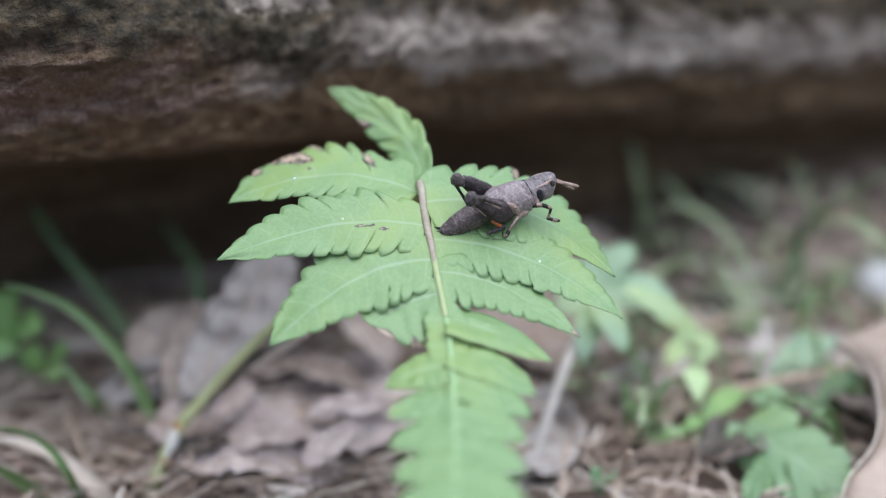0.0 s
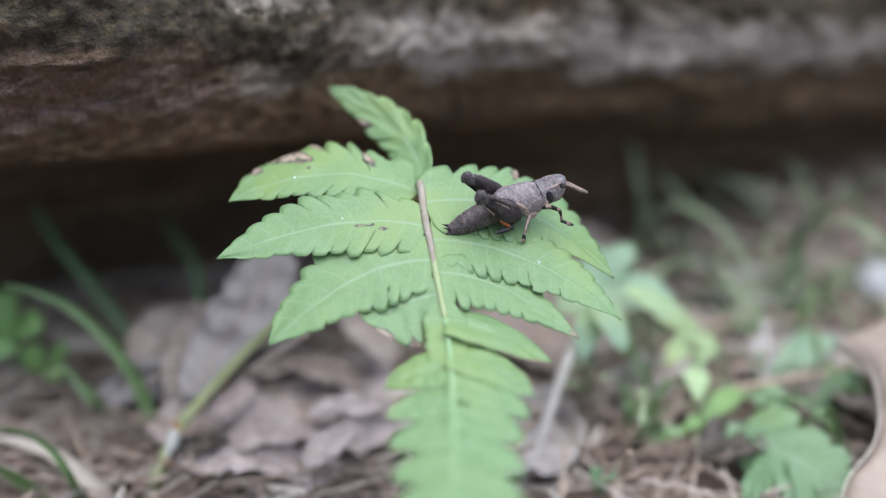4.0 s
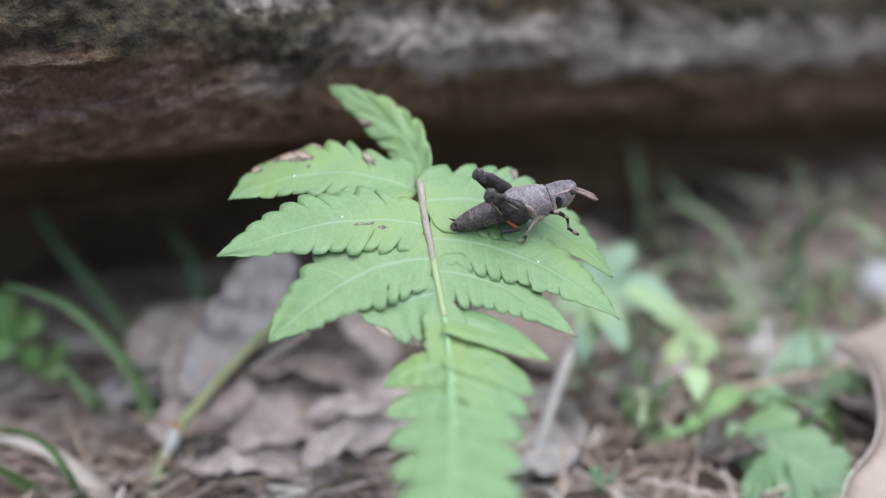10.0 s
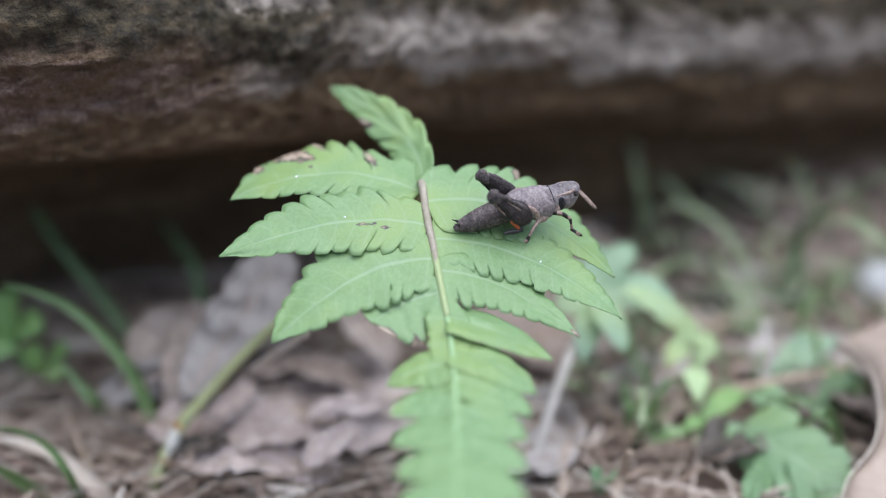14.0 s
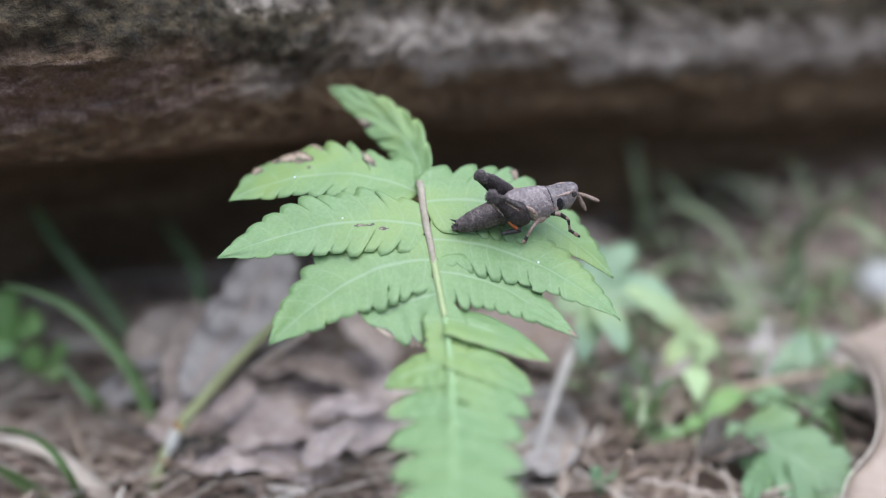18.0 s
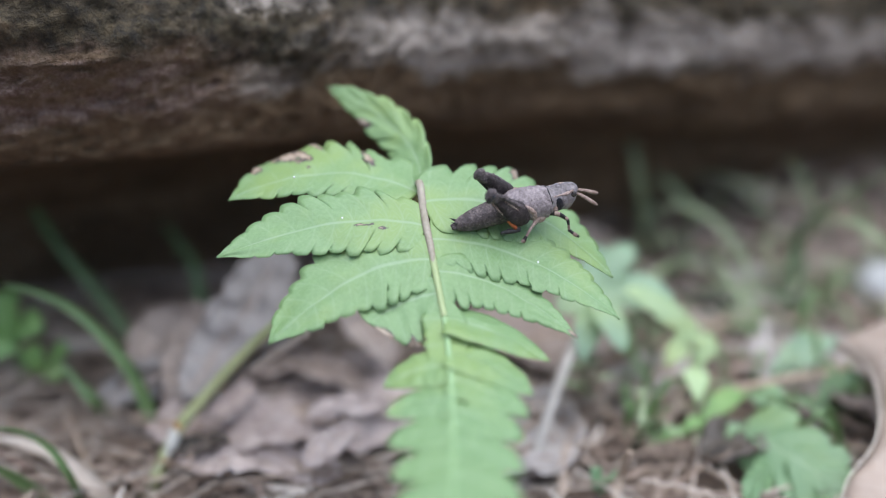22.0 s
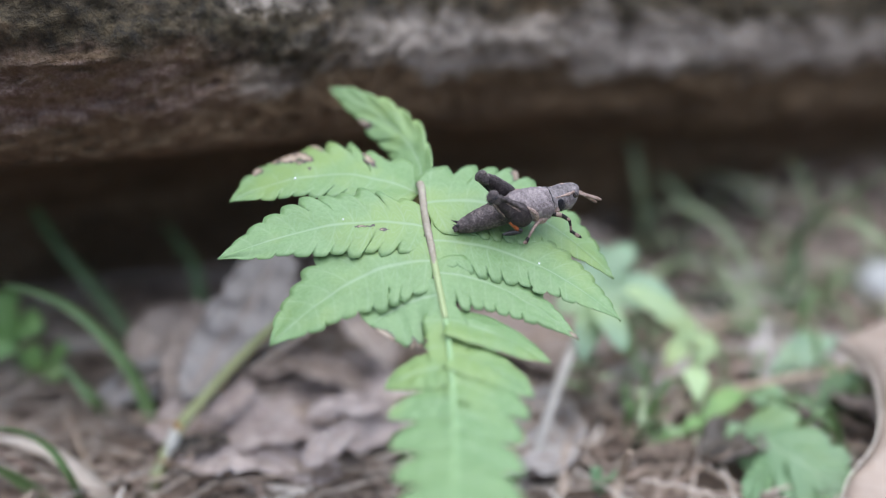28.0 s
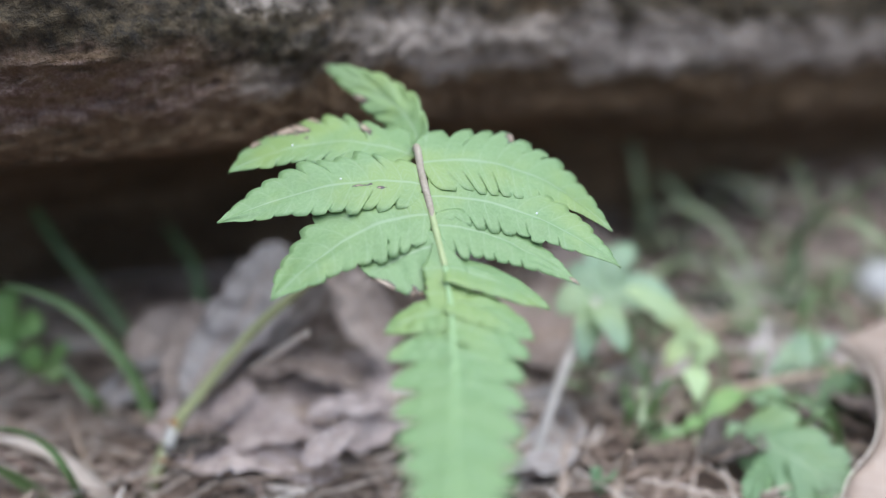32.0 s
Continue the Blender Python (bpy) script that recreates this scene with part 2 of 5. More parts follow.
THIGH = shell_material("dark_brown_shell", (0.013, 0.010, 0.010), (0.034, 0.026, 0.026), (0.085, 0.066, 0.064), 0.6, grains=0.3, gloss=0.15)
RIDGE = shell_material("brown_grey_shell", (0.022, 0.017, 0.017), (0.085, 0.067, 0.067), (0.19, 0.155, 0.15), 0.6, spots=0.6, gloss=0.2)
KNEE = shell_material("black_knee_shell", (0.008, 0.007, 0.008), (0.02, 0.017, 0.018), (0.06, 0.05, 0.05), 0.4)
PINK = shell_material("pinkish_shell", (0.13, 0.085, 0.07), (0.29, 0.20, 0.17), (0.47, 0.36, 0.315), spots=0.25)
FEELER = shell_material("brown_feeler_shell", (0.09, 0.055, 0.043), (0.20, 0.13, 0.105), (0.34, 0.245, 0.205))
BANDED = shell_material("banded_leg_shell", (0.03, 0.022, 0.02), (0.22, 0.14, 0.115), (0.48, 0.35, 0.29), 0.55, 500, bands=620)
ORANGE = shell_material("orange_shell", (0.17, 0.036, 0.012), (0.37, 0.09, 0.03), (0.55, 0.18, 0.07), 0.45)
EYEBALL = shell_material("eye", (0.012, 0.01, 0.01), (0.04, 0.03, 0.028), (0.09, 0.07, 0.065), 0.2)
JET = shell_material("black_patch", (0.006, 0.006, 0.009), (0.014, 0.013, 0.018), (0.04, 0.035, 0.04), 0.4)


# ---- building helpers ----
def part(name, bm, material, parent=None, label="", smooth=True, at=(0, 0, 0)):
    me = bpy.data.meshes.new(name)
    bm.to_mesh(me)
    bm.free()
    me.materials.append(material)
    if smooth:
        me.shade_smooth()
    ob = new(name, me)
    ob.location = at
    if parent is not None:
        ob.parent = parent
    if label:
        ob["label"] = label
    return ob


def curve_at(points, t):
    """A smooth curve through the points."""
    n = len(points) - 1
    i = min(int(t * n), n - 1)
    f = t * n - i
    p1, p2 = points[i], points[i + 1]
    p0 = points[i - 1] if i > 0 else p1 * 2 - p2
    p3 = points[i + 2] if i + 2 <= n else p2 * 2 - p1
    return 0.5 * ((2 * p1) + (p2 - p0) * f + (2 * p0 - 5 * p1 + 4 * p2 - p3) * f * f + (3 * p1 - p0 - 3 * p2 + p3) * f ** 3)


def tube(points, radii, sides=10, steps=24, flat=1.0, bm=None, lumps=0.0, up=None):
    """A round bar along a smooth curve, its radius going through the radii; flat squeezes it sideways."""
    bm = bm or bmesh.new()
    points = [Vector(p) for p in points]
    rings = []
    last = None
    for k in range(steps + 1):
        t = k / steps
        c = curve_at(points, t)
        d = (curve_at(points, min(1, t + 0.01)) - curve_at(points, max(0, t - 0.01))).normalized()
        if last is None:
            last = Vector(up) if up else (Vector((0, 0, 1)) if abs(d.z) < 0.9 else Vector((1, 0, 0)))
        u = (last - last.dot(d) * d).normalized()
        last = u
        w = d.cross(u)
        x = t * (len(radii) - 1)
        i = min(int(x), len(radii) - 2)
        r = radii[i] + (radii[i + 1] - radii[i]) * (x - i)
        ring = []
        for a in range(sides):
            q = math.tau * a / sides
            rr = r * (1 + lumps * noise.noise(Vector((c.x * 900 + math.cos(q), c.y * 900 + math.sin(q), c.z * 900))))
            ring.append(bm.verts.new(c + u * math.cos(q) * rr + w * math.sin(q) * rr * flat))
        rings.append(ring)
    for a, b in zip(rings, rings[1:]):
        for i in range(sides):
            bm.faces.new((a[i], a[(i + 1) % sides], b[(i + 1) % sides], b[i]))
    bm.faces.new(rings[0][::-1])
    bm.faces.new(rings[-1])
    return bm


def ribbon(points, width, fold=0.25, steps=28, across=4, taper=0.9, side=None, bm=None, twist=0.0, oval=False):
    """A blade of grass: a folded strip that narrows to its end, with a little thickness."""
    bm = bm or bmesh.new()
    points = [Vector(p) for p in points]
    grid = []
    for k in range(steps + 1):
        t = k / steps
        c = curve_at(points, t)
        d = (curve_at(points, min(1, t + 0.01)) - curve_at(points, max(0, t - 0.01))).normalized()
        s = Vector(side) if side else d.cross(Vector((0, 0, 1)))
        s = (s - s.dot(d) * d).normalized()
        s = Matrix.Rotation(twist * t, 3, d) @ s
        n = s.cross(d).normalized()
        w = width * 0.5 * (1 - t ** 2.5 * taper) * (0.75 + 0.25 * min(1, t * 6))
        if oval:
            w = width * 0.5 * math.sin(math.pi * (0.06 + 0.9 * t)) ** 0.8 * (1 + 0.2 * noise.noise(Vector((t * 9, width * 900, 0))))
        row = []
        for j in range(across + 1):
            v = 2 * j / across - 1
            row.append((c + s * v * w + n * abs(v) * w * fold, n))
        grid.append(row)
    thick = width * 0.04
    top = [[bm.verts.new(p + n * thick) for p, n in row] for row in grid]
    low = [[bm.verts.new(p - n * thick) for p, n in row] for row in grid]
    for a, b in zip(top, top[1:]):
        for i in range(across):
            bm.faces.new((a[i], a[i + 1], b[i + 1], b[i]))
    for a, b in zip(low, low[1:]):
        for i in range(across):
            bm.faces.new((a[i + 1], a[i], b[i], b[i + 1]))
    for k in range(steps):
        for e in (0, across):
            bm.faces.new((top[k][e], top[k + 1][e], low[k + 1][e], low[k][e]) if e else (top[k + 1][e], top[k][e], low[k][e], low[k + 1][e]))
    bm.faces.new(top[-1] + low[-1][::-1])
    return bm


def frond_leaflet(base, mid, tip, front, wide, lobes, cut=0.25, lean=1.1, twist=0.0, blunt=1.8, back=1.0, blight=(), bites=(), saw=True, joined=False, dome=0.05 * MM, droop=0.10, seed=0):
    """A leaflet of a fern along a curve: two rows of rounded lobes beside a midrib. front: the way of its forward edge; wide: its half widths, behind and before the rib;
    blight: dead patches (along, across, size along, size across, and how dead); bites: eaten lengths of an edge (from, to, edge, depth)."""
    rng = random.Random(seed)
    base, mid, tip, front = Vector(base), Vector(mid), Vector(tip), Vector(front)
    ctrl = 2 * mid - 0.5 * (base + tip)
    bez = lambda u: (1 - u) ** 2 * base + 2 * u * (1 - u) * ctrl + u * u * tip
    slope = lambda u: (2 * (1 - u) * (ctrl - base) + 2 * u * (tip - ctrl)).normalized()
    bm = bmesh.new()
    uv = bm.loops.layers.uv.new("UVMap")
    spot = bm.verts.layers.float.new("blight")
    per, half = (9 if lobes else 1), 7
    count = lobes * per if lobes else 30
    grow = [rng.uniform(0.9, 1.08) for _ in range(2 * lobes + 6)]
    grid, coords = [], []
    for k in range(count + 1):
        u = k / count
        row, crow = [], []
        for j in range(-half, half + 1):
            v = j / half
            side_i = 0 if v < 0 else 1
            env = max(0.0, 1 - u ** (blunt * (back if v < 0 else 1.0))) ** (1.1 if lobes else 0.85) * (0.66 + 0.34 * min(1, u * 4.5) if v < 0 else 0.80 + 0.20 * min(1, u * 6))
            a = abs(v)
            if lobes:
                phi = (u * lobes) % 1.0 if k < count else 0.0
                i = min(int(u * lobes), lobes - 1)
                # forward-pointing teeth behind the rib, round lobes before it
                if v < 0 and saw:
                    notch = 0.95 * ((1 - phi / 0.84) ** 2.0 if phi < 0.84 else ((phi - 0.84) / 0.16) ** 1.6)
                else:
                    notch = abs(2 * phi ** (1.6 if v < 0 else 1.25) - 1) ** 6 * (1.0 if v < 0 else 0.95)
                w = env * (1 - cut * (1 - 0.45 * u) * notch) * (grow[2 * i + side_i] if 0.02 < phi < 0.98 else 1)
                bulge = (1 - (2 * phi - 1) ** 2)
                for b0, b1, side_b, deep in bites:
                    if side_b == side_i and b0 < u < b1:
                        w = env * (1 - deep * min(1.0, 5 * (u - b0) / (b1 - b0), 5 * (b1 - u) / (b1 - b0)) - 0.05 * noise.noise(Vector((u * 60, seed, 1))))
                du = lean * (1.25 if v < 0 else 1.0) * a ** 1.6 / lobes * (1 - u ** 3) * min(1.0, 0.15 + u * lobes / 1.6)
            else:
                w, bulge, du = env * (1 + 0.28 * max(0.0, 1 - u / 0.5) ** 2 if joined else 0.25 + 0.75 * min(1.0, u * 3.5) ** 0.6), 0.6, 0.22 * a ** 1.6 * (1 - u) * min(1.0, u * 4)
            uu = min(1.0, u + du * (1 - u) if not lobes else u + du)
            t = slope(uu)
            s = (front - front.dot(t) * t).normalized()
            s = Matrix.Rotation(radians(twist), 3, t) @ s
            n = t.cross(s)
            if n.z < 0:
                n = -n
            wmm = wide[side_i]
            lift = dome * (bulge - 0.3) * (a ** 2 if lobes else math.sin(min(1.0, a * 1.15) * math.pi * 0.8)) - 0.12 * MM * math.exp(-(a / 0.12) ** 2) * (1 - u)
            lift -= (a ** 2) * wmm * min(1.0, env) * (droop if v > 0 else 0.0)
            wob = noise.noise(Vector((u * 6 + seed * 3.1, v * 2, seed))) * 0.35 * MM
            p = bez(uu) + s * v * w * wmm + n * (lift + wob)
            vert = bm.verts.new(p)
            sick = 0.0
            for bu, bv, su, sv, *most in blight:
                sick = max(sick, (most[0] if most else 1.05) - ((u - bu) / su) ** 2 * 0.6 - ((v - bv) / sv) ** 2 * 0.6)
            vert[spot] = max(0.0, sick)
            row.append(vert)
            crow.append((u * max(lobes, 7), (v + 1) / 2))
        grid.append(row)
        coords.append(crow)
    for k in range(count):
        for j in range(2 * half):
            f = bm.faces.new((grid[k][j], grid[k][j + 1], grid[k + 1][j + 1], grid[k + 1][j]))
            for lp, c in zip(f.loops, (coords[k][j], coords[k][j + 1], coords[k + 1][j + 1], coords[k + 1][j])):
                lp[uv].uv = c
    bm.normal_update()
    return bm


def thick(ob, t=0.12 * MM):
    m = ob.modifiers.new("thickness", "SOLIDIFY")
    m.thickness, m.offset = t, 0
    return ob


# ---- ground ----
def swell(x, y):
    near = math.exp(-((x / 0.5) ** 2 + ((y - 0.3) / 0.5) ** 2))
    q = 0.004 * noise.noise(Vector((x * 14, y * 14, 0.3))) + 0.0018 * noise.noise(Vector((x * 60, y * 60, 1.7)))
    far = 0.25 * noise.noise(Vector((x * 0.2, y * 0.2, 4.0))) * (1 - near)
    # a bank of soil under the far half of the rock
    t = min(1.0, max(0.0, (y - 0.207 - 0.5 * x) / 0.05)) * (abs(x) < 1)
    s = min(1.0, max(0.0, (x - 0.04) / 0.06))
    q += 0.011 * t * t * (3 - 2 * t) * s * s * (3 - 2 * s)
    return q * near + far * min(1.0, max(0.0, (abs(x) + abs(y) - 1.2)) / 6)


def ground():
    span = [i / 110 * 0.55 for i in range(-110, 111)]
    out = [0.7, 1.0, 1.6, 2.6, 4.5, 8, 15, 30, 60, 120, 300]
    xs = [-q for q in out[::-1]] + span + out
    ys = [0.25 + q for q in xs]
    bm = bmesh.new()
    grid = [[bm.verts.new((x, y, swell(x, y))) for x in xs] for y in ys]
    for a, b in zip(grid, grid[1:]):
        for i in range(len(xs) - 1):
            bm.faces.new((a[i], a[i + 1], b[i + 1], b[i]))
    return tagged(part("ground", bm, SOIL), "brown woodland soil strewn with rotting leaf litter", "ground", kind="structure")


ground()


def low_sky_ring():
    """An added dim ring all round, out of view, which shuts out the low sky."""
    bm = bmesh.new()
    rings = []
    for i in range(72):
        a = i / 72 * math.tau
        r = 5.0 + 0.5 * noise.noise(Vector((math.cos(a) * 3, math.sin(a) * 3, 1)))
        h = 1.15 + 0.5 * noise.noise(Vector((math.cos(a) * 5, math.sin(a) * 5, 7)))
        rings.append([bm.verts.new((math.cos(a) * q, math.sin(a) * q, z)) for q, z in ((r, -0.4), (r - 0.2, h * 0.5), (r + 0.1, h), (r + 1.2, h * 0.9), (r + 1.4, -0.4))])
    for a, b in zip(rings, rings[1:] + rings[:1]):
        for j in range(4):
            bm.faces.new((a[j], b[j], b[j + 1], a[j + 1]))
    return tagged(part("backdrop", bm, SKY_BLOCKER), "unseen dim green ring added to block light from the low sky", "backdrop", kind="structure")


low_sky_ring()


# ---- the overhanging rock ----
def rock():
    """A ledge of rock: its face leans out over a dark hollow, nearer at one end."""
    lip = [Vector(p) for p in ((-0.62, 0.02, 0.075), (-0.3251, 0.0985, 0.0730), (-0.1310, 0.1765, 0.0665), (-0.0760, 0.1953, 0.0628), (-0.0301, 0.2151, 0.0589), (0.0000, 0.2416, 0.0521), (0.0476, 0.2664, 0.0461), (0.1136, 0.2981, 0.0385), (0.2671, 0.3656, 0.0241), (0.50, 0.52, 0.05), (0.85, 0.62, 0.06))]
    # outline from the hollow's back over the lip and the face to the top and behind (out, up), metres from the lip
    outline = [Vector(p) for p in ((0.115, -0.11, 0), (0.105, -0.08, 0), (0.092, -0.05, 0), (0.07, -0.026, 0), (0.046, -0.011, 0), (0.024, -0.005, 0), (0.009, -0.002, 0), (-0.001, 0.003, 0), (-0.0035, 0.009, 0), (-0.005, 0.0125, 0), (-0.007, 0.016, 0),
                                   (-0.009, 0.021, 0), (-0.008, 0.028, 0), (-0.002, 0.036, 0), (0.010, 0.050, 0), (0.060, 0.078, 0), (0.20, 0.13, 0), (0.45, 0.16, 0), (0.75, 0.10, 0), (0.85, -0.1, 0))]
    bm = bmesh.new()
    rise = bm.verts.layers.float.new("rise")
    nu, nv = 620, 240
    grid = []
    for i in range(nu + 1):
        u = i / nu
        c = curve_at(lip, u)
        row = []
        for j in range(nv + 1):
            q = curve_at(outline, (j / nv) ** 1.0)
            if q.y < 0.004 and q.x > 0 and j < nv * 0.5:
                q.x *= 0.74 - 0.40 * min(1.0, max(0.0, (c.x + 0.03) / 0.08))
            # the near end of the face has no step
            near = min(1.0, max(0.0, (0.0 - c.x) / 0.05))
            if 0 < q.y < 0.02 and j < nv * 0.7:
                q.x = q.x * (1 - near) + near * (0.003 - 0.0115 * min(1.0, q.y / 0.02) ** 0.8)
            p = Vector((c.x + q.x * -0.35, c.y + q.x, c.z + q.y))
            ends = max(0.0, abs(u - 0.5) - 0.42) / 0.08
            p.z -= 0.16 * ends ** 2 * (j > nv * 0.3)
            p.y += 0.12 * ends ** 2
            st = Vector((p.x * 0.6, p.y, p.z * 1.6))
            rough = 0.03 * noise.noise(st * 5) * min(1.0, max(0.0, q.x - 0.02) * 8) + 0.007 * noise.noise(st * 22) + 0.004 * noise.noise(st * 70 + Vector((3, 1, 7))) + 0.0034 * noise.noise(p * 150) + 0.0022 * noise.noise(p * 380) + 0.0010 * noise.noise(p * 800)
            wave = 0.006 * math.sin(p.x * 38 + 1.2) * math.exp(-((q.x) / 0.05) ** 2)
            p += Vector((0.0, -0.85, 0.35)) * rough + Vector((0, wave * 0.5, 0))
            row.append(bm.verts.new(p))
            row[-1][rise] = q.y
        grid.append(row)
    for a, b in zip(grid, grid[1:]):
        for j in range(nv):
            bm.faces.new((a[j], b[j], b[j + 1], a[j + 1]))
    for row in (grid[0], grid[-1][::-1]):
        bm.faces.new(row)
    bmesh.ops.recalc_face_normals(bm, faces=bm.faces)
    return tagged(part("rock", bm, ROCK), "rough brown overhanging rock with pale lichen crust above a dark hollow", "rock")


rock()


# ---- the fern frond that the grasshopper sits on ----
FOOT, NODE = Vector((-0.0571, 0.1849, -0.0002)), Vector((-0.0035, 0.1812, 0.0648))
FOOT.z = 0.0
frond = tagged(new("fern_frond"), "fresh green fern frond with toothed leaflets and dead brown patches", "fern")
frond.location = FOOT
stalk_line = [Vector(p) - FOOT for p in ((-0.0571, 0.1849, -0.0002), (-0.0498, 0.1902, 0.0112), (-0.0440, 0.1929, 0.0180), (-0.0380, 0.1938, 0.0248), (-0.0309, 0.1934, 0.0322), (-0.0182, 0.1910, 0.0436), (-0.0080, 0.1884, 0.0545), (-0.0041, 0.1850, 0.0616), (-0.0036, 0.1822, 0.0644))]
stalk_line[0].z -= 0.004
petiole = part("petiole", tube(stalk_line, [1.25 * MM, 1.15 * MM, 1.0 * MM, 0.9 * MM, 0.8 * MM, 0.7 * MM], 10, 60), STEM, frond, "long yellow-green stalk with a pale scar")
part("stalk_scar", tube([stalk_line[0].lerp(stalk_line[1], q) for q in (0.74, 0.84, 0.96, 1.08)], [1.16 * MM, 1.27 * MM, 1.27 * MM, 1.18 * MM], 10, 12), SCAR, petiole, "whitish dry scar round the stalk")
for q in (0.715, 1.105):
    part("scar_rim", tube([stalk_line[0].lerp(stalk_line[1], q + e) for e in (-0.045, 0, 0.045)], [1.14 * MM, 1.27 * MM, 1.16 * MM], 10, 6), RUST, petiole, "orange-brown rim of the scar")

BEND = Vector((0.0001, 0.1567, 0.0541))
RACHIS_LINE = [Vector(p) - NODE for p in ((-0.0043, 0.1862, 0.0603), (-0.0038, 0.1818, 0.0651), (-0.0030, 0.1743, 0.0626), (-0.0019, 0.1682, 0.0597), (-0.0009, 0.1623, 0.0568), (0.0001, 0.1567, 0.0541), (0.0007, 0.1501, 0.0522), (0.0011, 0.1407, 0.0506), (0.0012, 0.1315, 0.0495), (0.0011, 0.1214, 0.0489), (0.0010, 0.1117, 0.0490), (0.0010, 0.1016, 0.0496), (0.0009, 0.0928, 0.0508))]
rachis = part("rachis", tube([p + Vector((0, 0, -0.1 * MM)) for p in RACHIS_LINE[2:6]], [0.5 * MM, 0.58 * MM, 0.52 * MM, 0.46 * MM], 12, 30, lumps=0.06), RACHIS, frond, "pale yellow-green midrib")
frond_tip = part("frond_tip", tube([p + NODE - BEND + Vector((0, 0, -0.0001)) for p in RACHIS_LINE[5:]], [0.46 * MM, 0.42 * MM, 0.34 * MM, 0.26 * MM, 0.16 * MM], 10, 40), RACHIS_TIP, frond, "pale midrib of the frond's end")
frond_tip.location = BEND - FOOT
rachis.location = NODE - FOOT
part("old_rachis", tube(RACHIS_LINE[:5], [0.62 * MM, 0.68 * MM, 0.62 * MM, 0.57 * MM, 0.3 * MM], 10, 30, lumps=0.15), RACHIS_OLD, rachis, "grey-brown woody length of the midrib")
REACH = (RACHIS_LINE[8] - RACHIS_LINE[6]).normalized()
ALONG = Vector((0.0031, -0.0258, -0.0041)).normalized()
DOWN = (RACHIS_LINE[5] - RACHIS_LINE[2]).normalized()


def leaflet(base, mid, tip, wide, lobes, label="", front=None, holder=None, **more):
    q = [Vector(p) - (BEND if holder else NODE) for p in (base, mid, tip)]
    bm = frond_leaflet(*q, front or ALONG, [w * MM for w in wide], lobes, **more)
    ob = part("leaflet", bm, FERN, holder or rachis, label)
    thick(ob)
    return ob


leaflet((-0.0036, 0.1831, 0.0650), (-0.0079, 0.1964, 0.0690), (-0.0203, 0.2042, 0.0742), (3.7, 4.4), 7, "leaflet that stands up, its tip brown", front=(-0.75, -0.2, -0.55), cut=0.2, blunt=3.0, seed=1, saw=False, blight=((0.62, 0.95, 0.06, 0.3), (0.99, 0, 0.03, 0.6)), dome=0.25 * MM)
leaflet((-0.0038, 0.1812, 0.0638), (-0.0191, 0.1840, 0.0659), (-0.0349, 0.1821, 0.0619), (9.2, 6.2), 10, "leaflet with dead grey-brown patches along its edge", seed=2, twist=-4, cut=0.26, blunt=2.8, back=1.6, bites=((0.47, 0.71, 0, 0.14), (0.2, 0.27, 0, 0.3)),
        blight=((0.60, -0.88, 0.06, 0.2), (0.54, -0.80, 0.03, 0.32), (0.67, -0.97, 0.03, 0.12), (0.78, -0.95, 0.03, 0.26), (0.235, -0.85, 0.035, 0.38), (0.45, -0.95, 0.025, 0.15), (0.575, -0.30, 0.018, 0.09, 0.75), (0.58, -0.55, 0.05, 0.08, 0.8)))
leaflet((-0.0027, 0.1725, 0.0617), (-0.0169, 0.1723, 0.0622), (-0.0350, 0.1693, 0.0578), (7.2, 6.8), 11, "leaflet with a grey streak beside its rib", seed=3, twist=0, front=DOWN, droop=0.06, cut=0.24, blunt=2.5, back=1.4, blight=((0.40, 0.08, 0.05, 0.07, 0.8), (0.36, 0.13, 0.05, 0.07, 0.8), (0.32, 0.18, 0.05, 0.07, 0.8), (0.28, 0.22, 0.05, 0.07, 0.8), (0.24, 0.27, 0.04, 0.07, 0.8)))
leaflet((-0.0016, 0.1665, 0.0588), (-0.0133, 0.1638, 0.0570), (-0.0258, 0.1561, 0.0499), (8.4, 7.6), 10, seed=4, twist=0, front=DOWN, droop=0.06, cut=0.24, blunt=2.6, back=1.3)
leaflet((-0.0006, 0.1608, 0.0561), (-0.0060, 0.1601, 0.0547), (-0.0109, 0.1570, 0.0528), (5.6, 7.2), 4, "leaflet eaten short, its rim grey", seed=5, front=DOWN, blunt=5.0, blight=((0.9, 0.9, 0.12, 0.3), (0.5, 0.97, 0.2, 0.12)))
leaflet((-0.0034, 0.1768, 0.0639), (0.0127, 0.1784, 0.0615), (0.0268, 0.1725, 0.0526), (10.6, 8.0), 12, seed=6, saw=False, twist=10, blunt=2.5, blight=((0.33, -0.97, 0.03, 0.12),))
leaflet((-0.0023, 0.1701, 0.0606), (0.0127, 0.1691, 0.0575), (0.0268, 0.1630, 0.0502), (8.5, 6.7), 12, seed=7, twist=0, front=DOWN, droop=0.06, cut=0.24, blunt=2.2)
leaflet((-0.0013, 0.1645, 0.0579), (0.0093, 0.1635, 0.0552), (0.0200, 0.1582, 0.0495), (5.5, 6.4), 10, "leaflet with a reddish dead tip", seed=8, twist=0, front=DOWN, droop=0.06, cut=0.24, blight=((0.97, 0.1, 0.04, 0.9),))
for p in ((-0.0238, 0.1808, 0.0666), (-0.0156, 0.1718, 0.0634), (0.0144, 0.1667, 0.0582)):
    bms = bmesh.new()
    bmesh.ops.create_icosphere(bms, subdivisions=2, radius=0.17 * MM)
    part("droplet", bms, CHALK, rachis, "tiny white speck", at=Vector(p) - NODE)
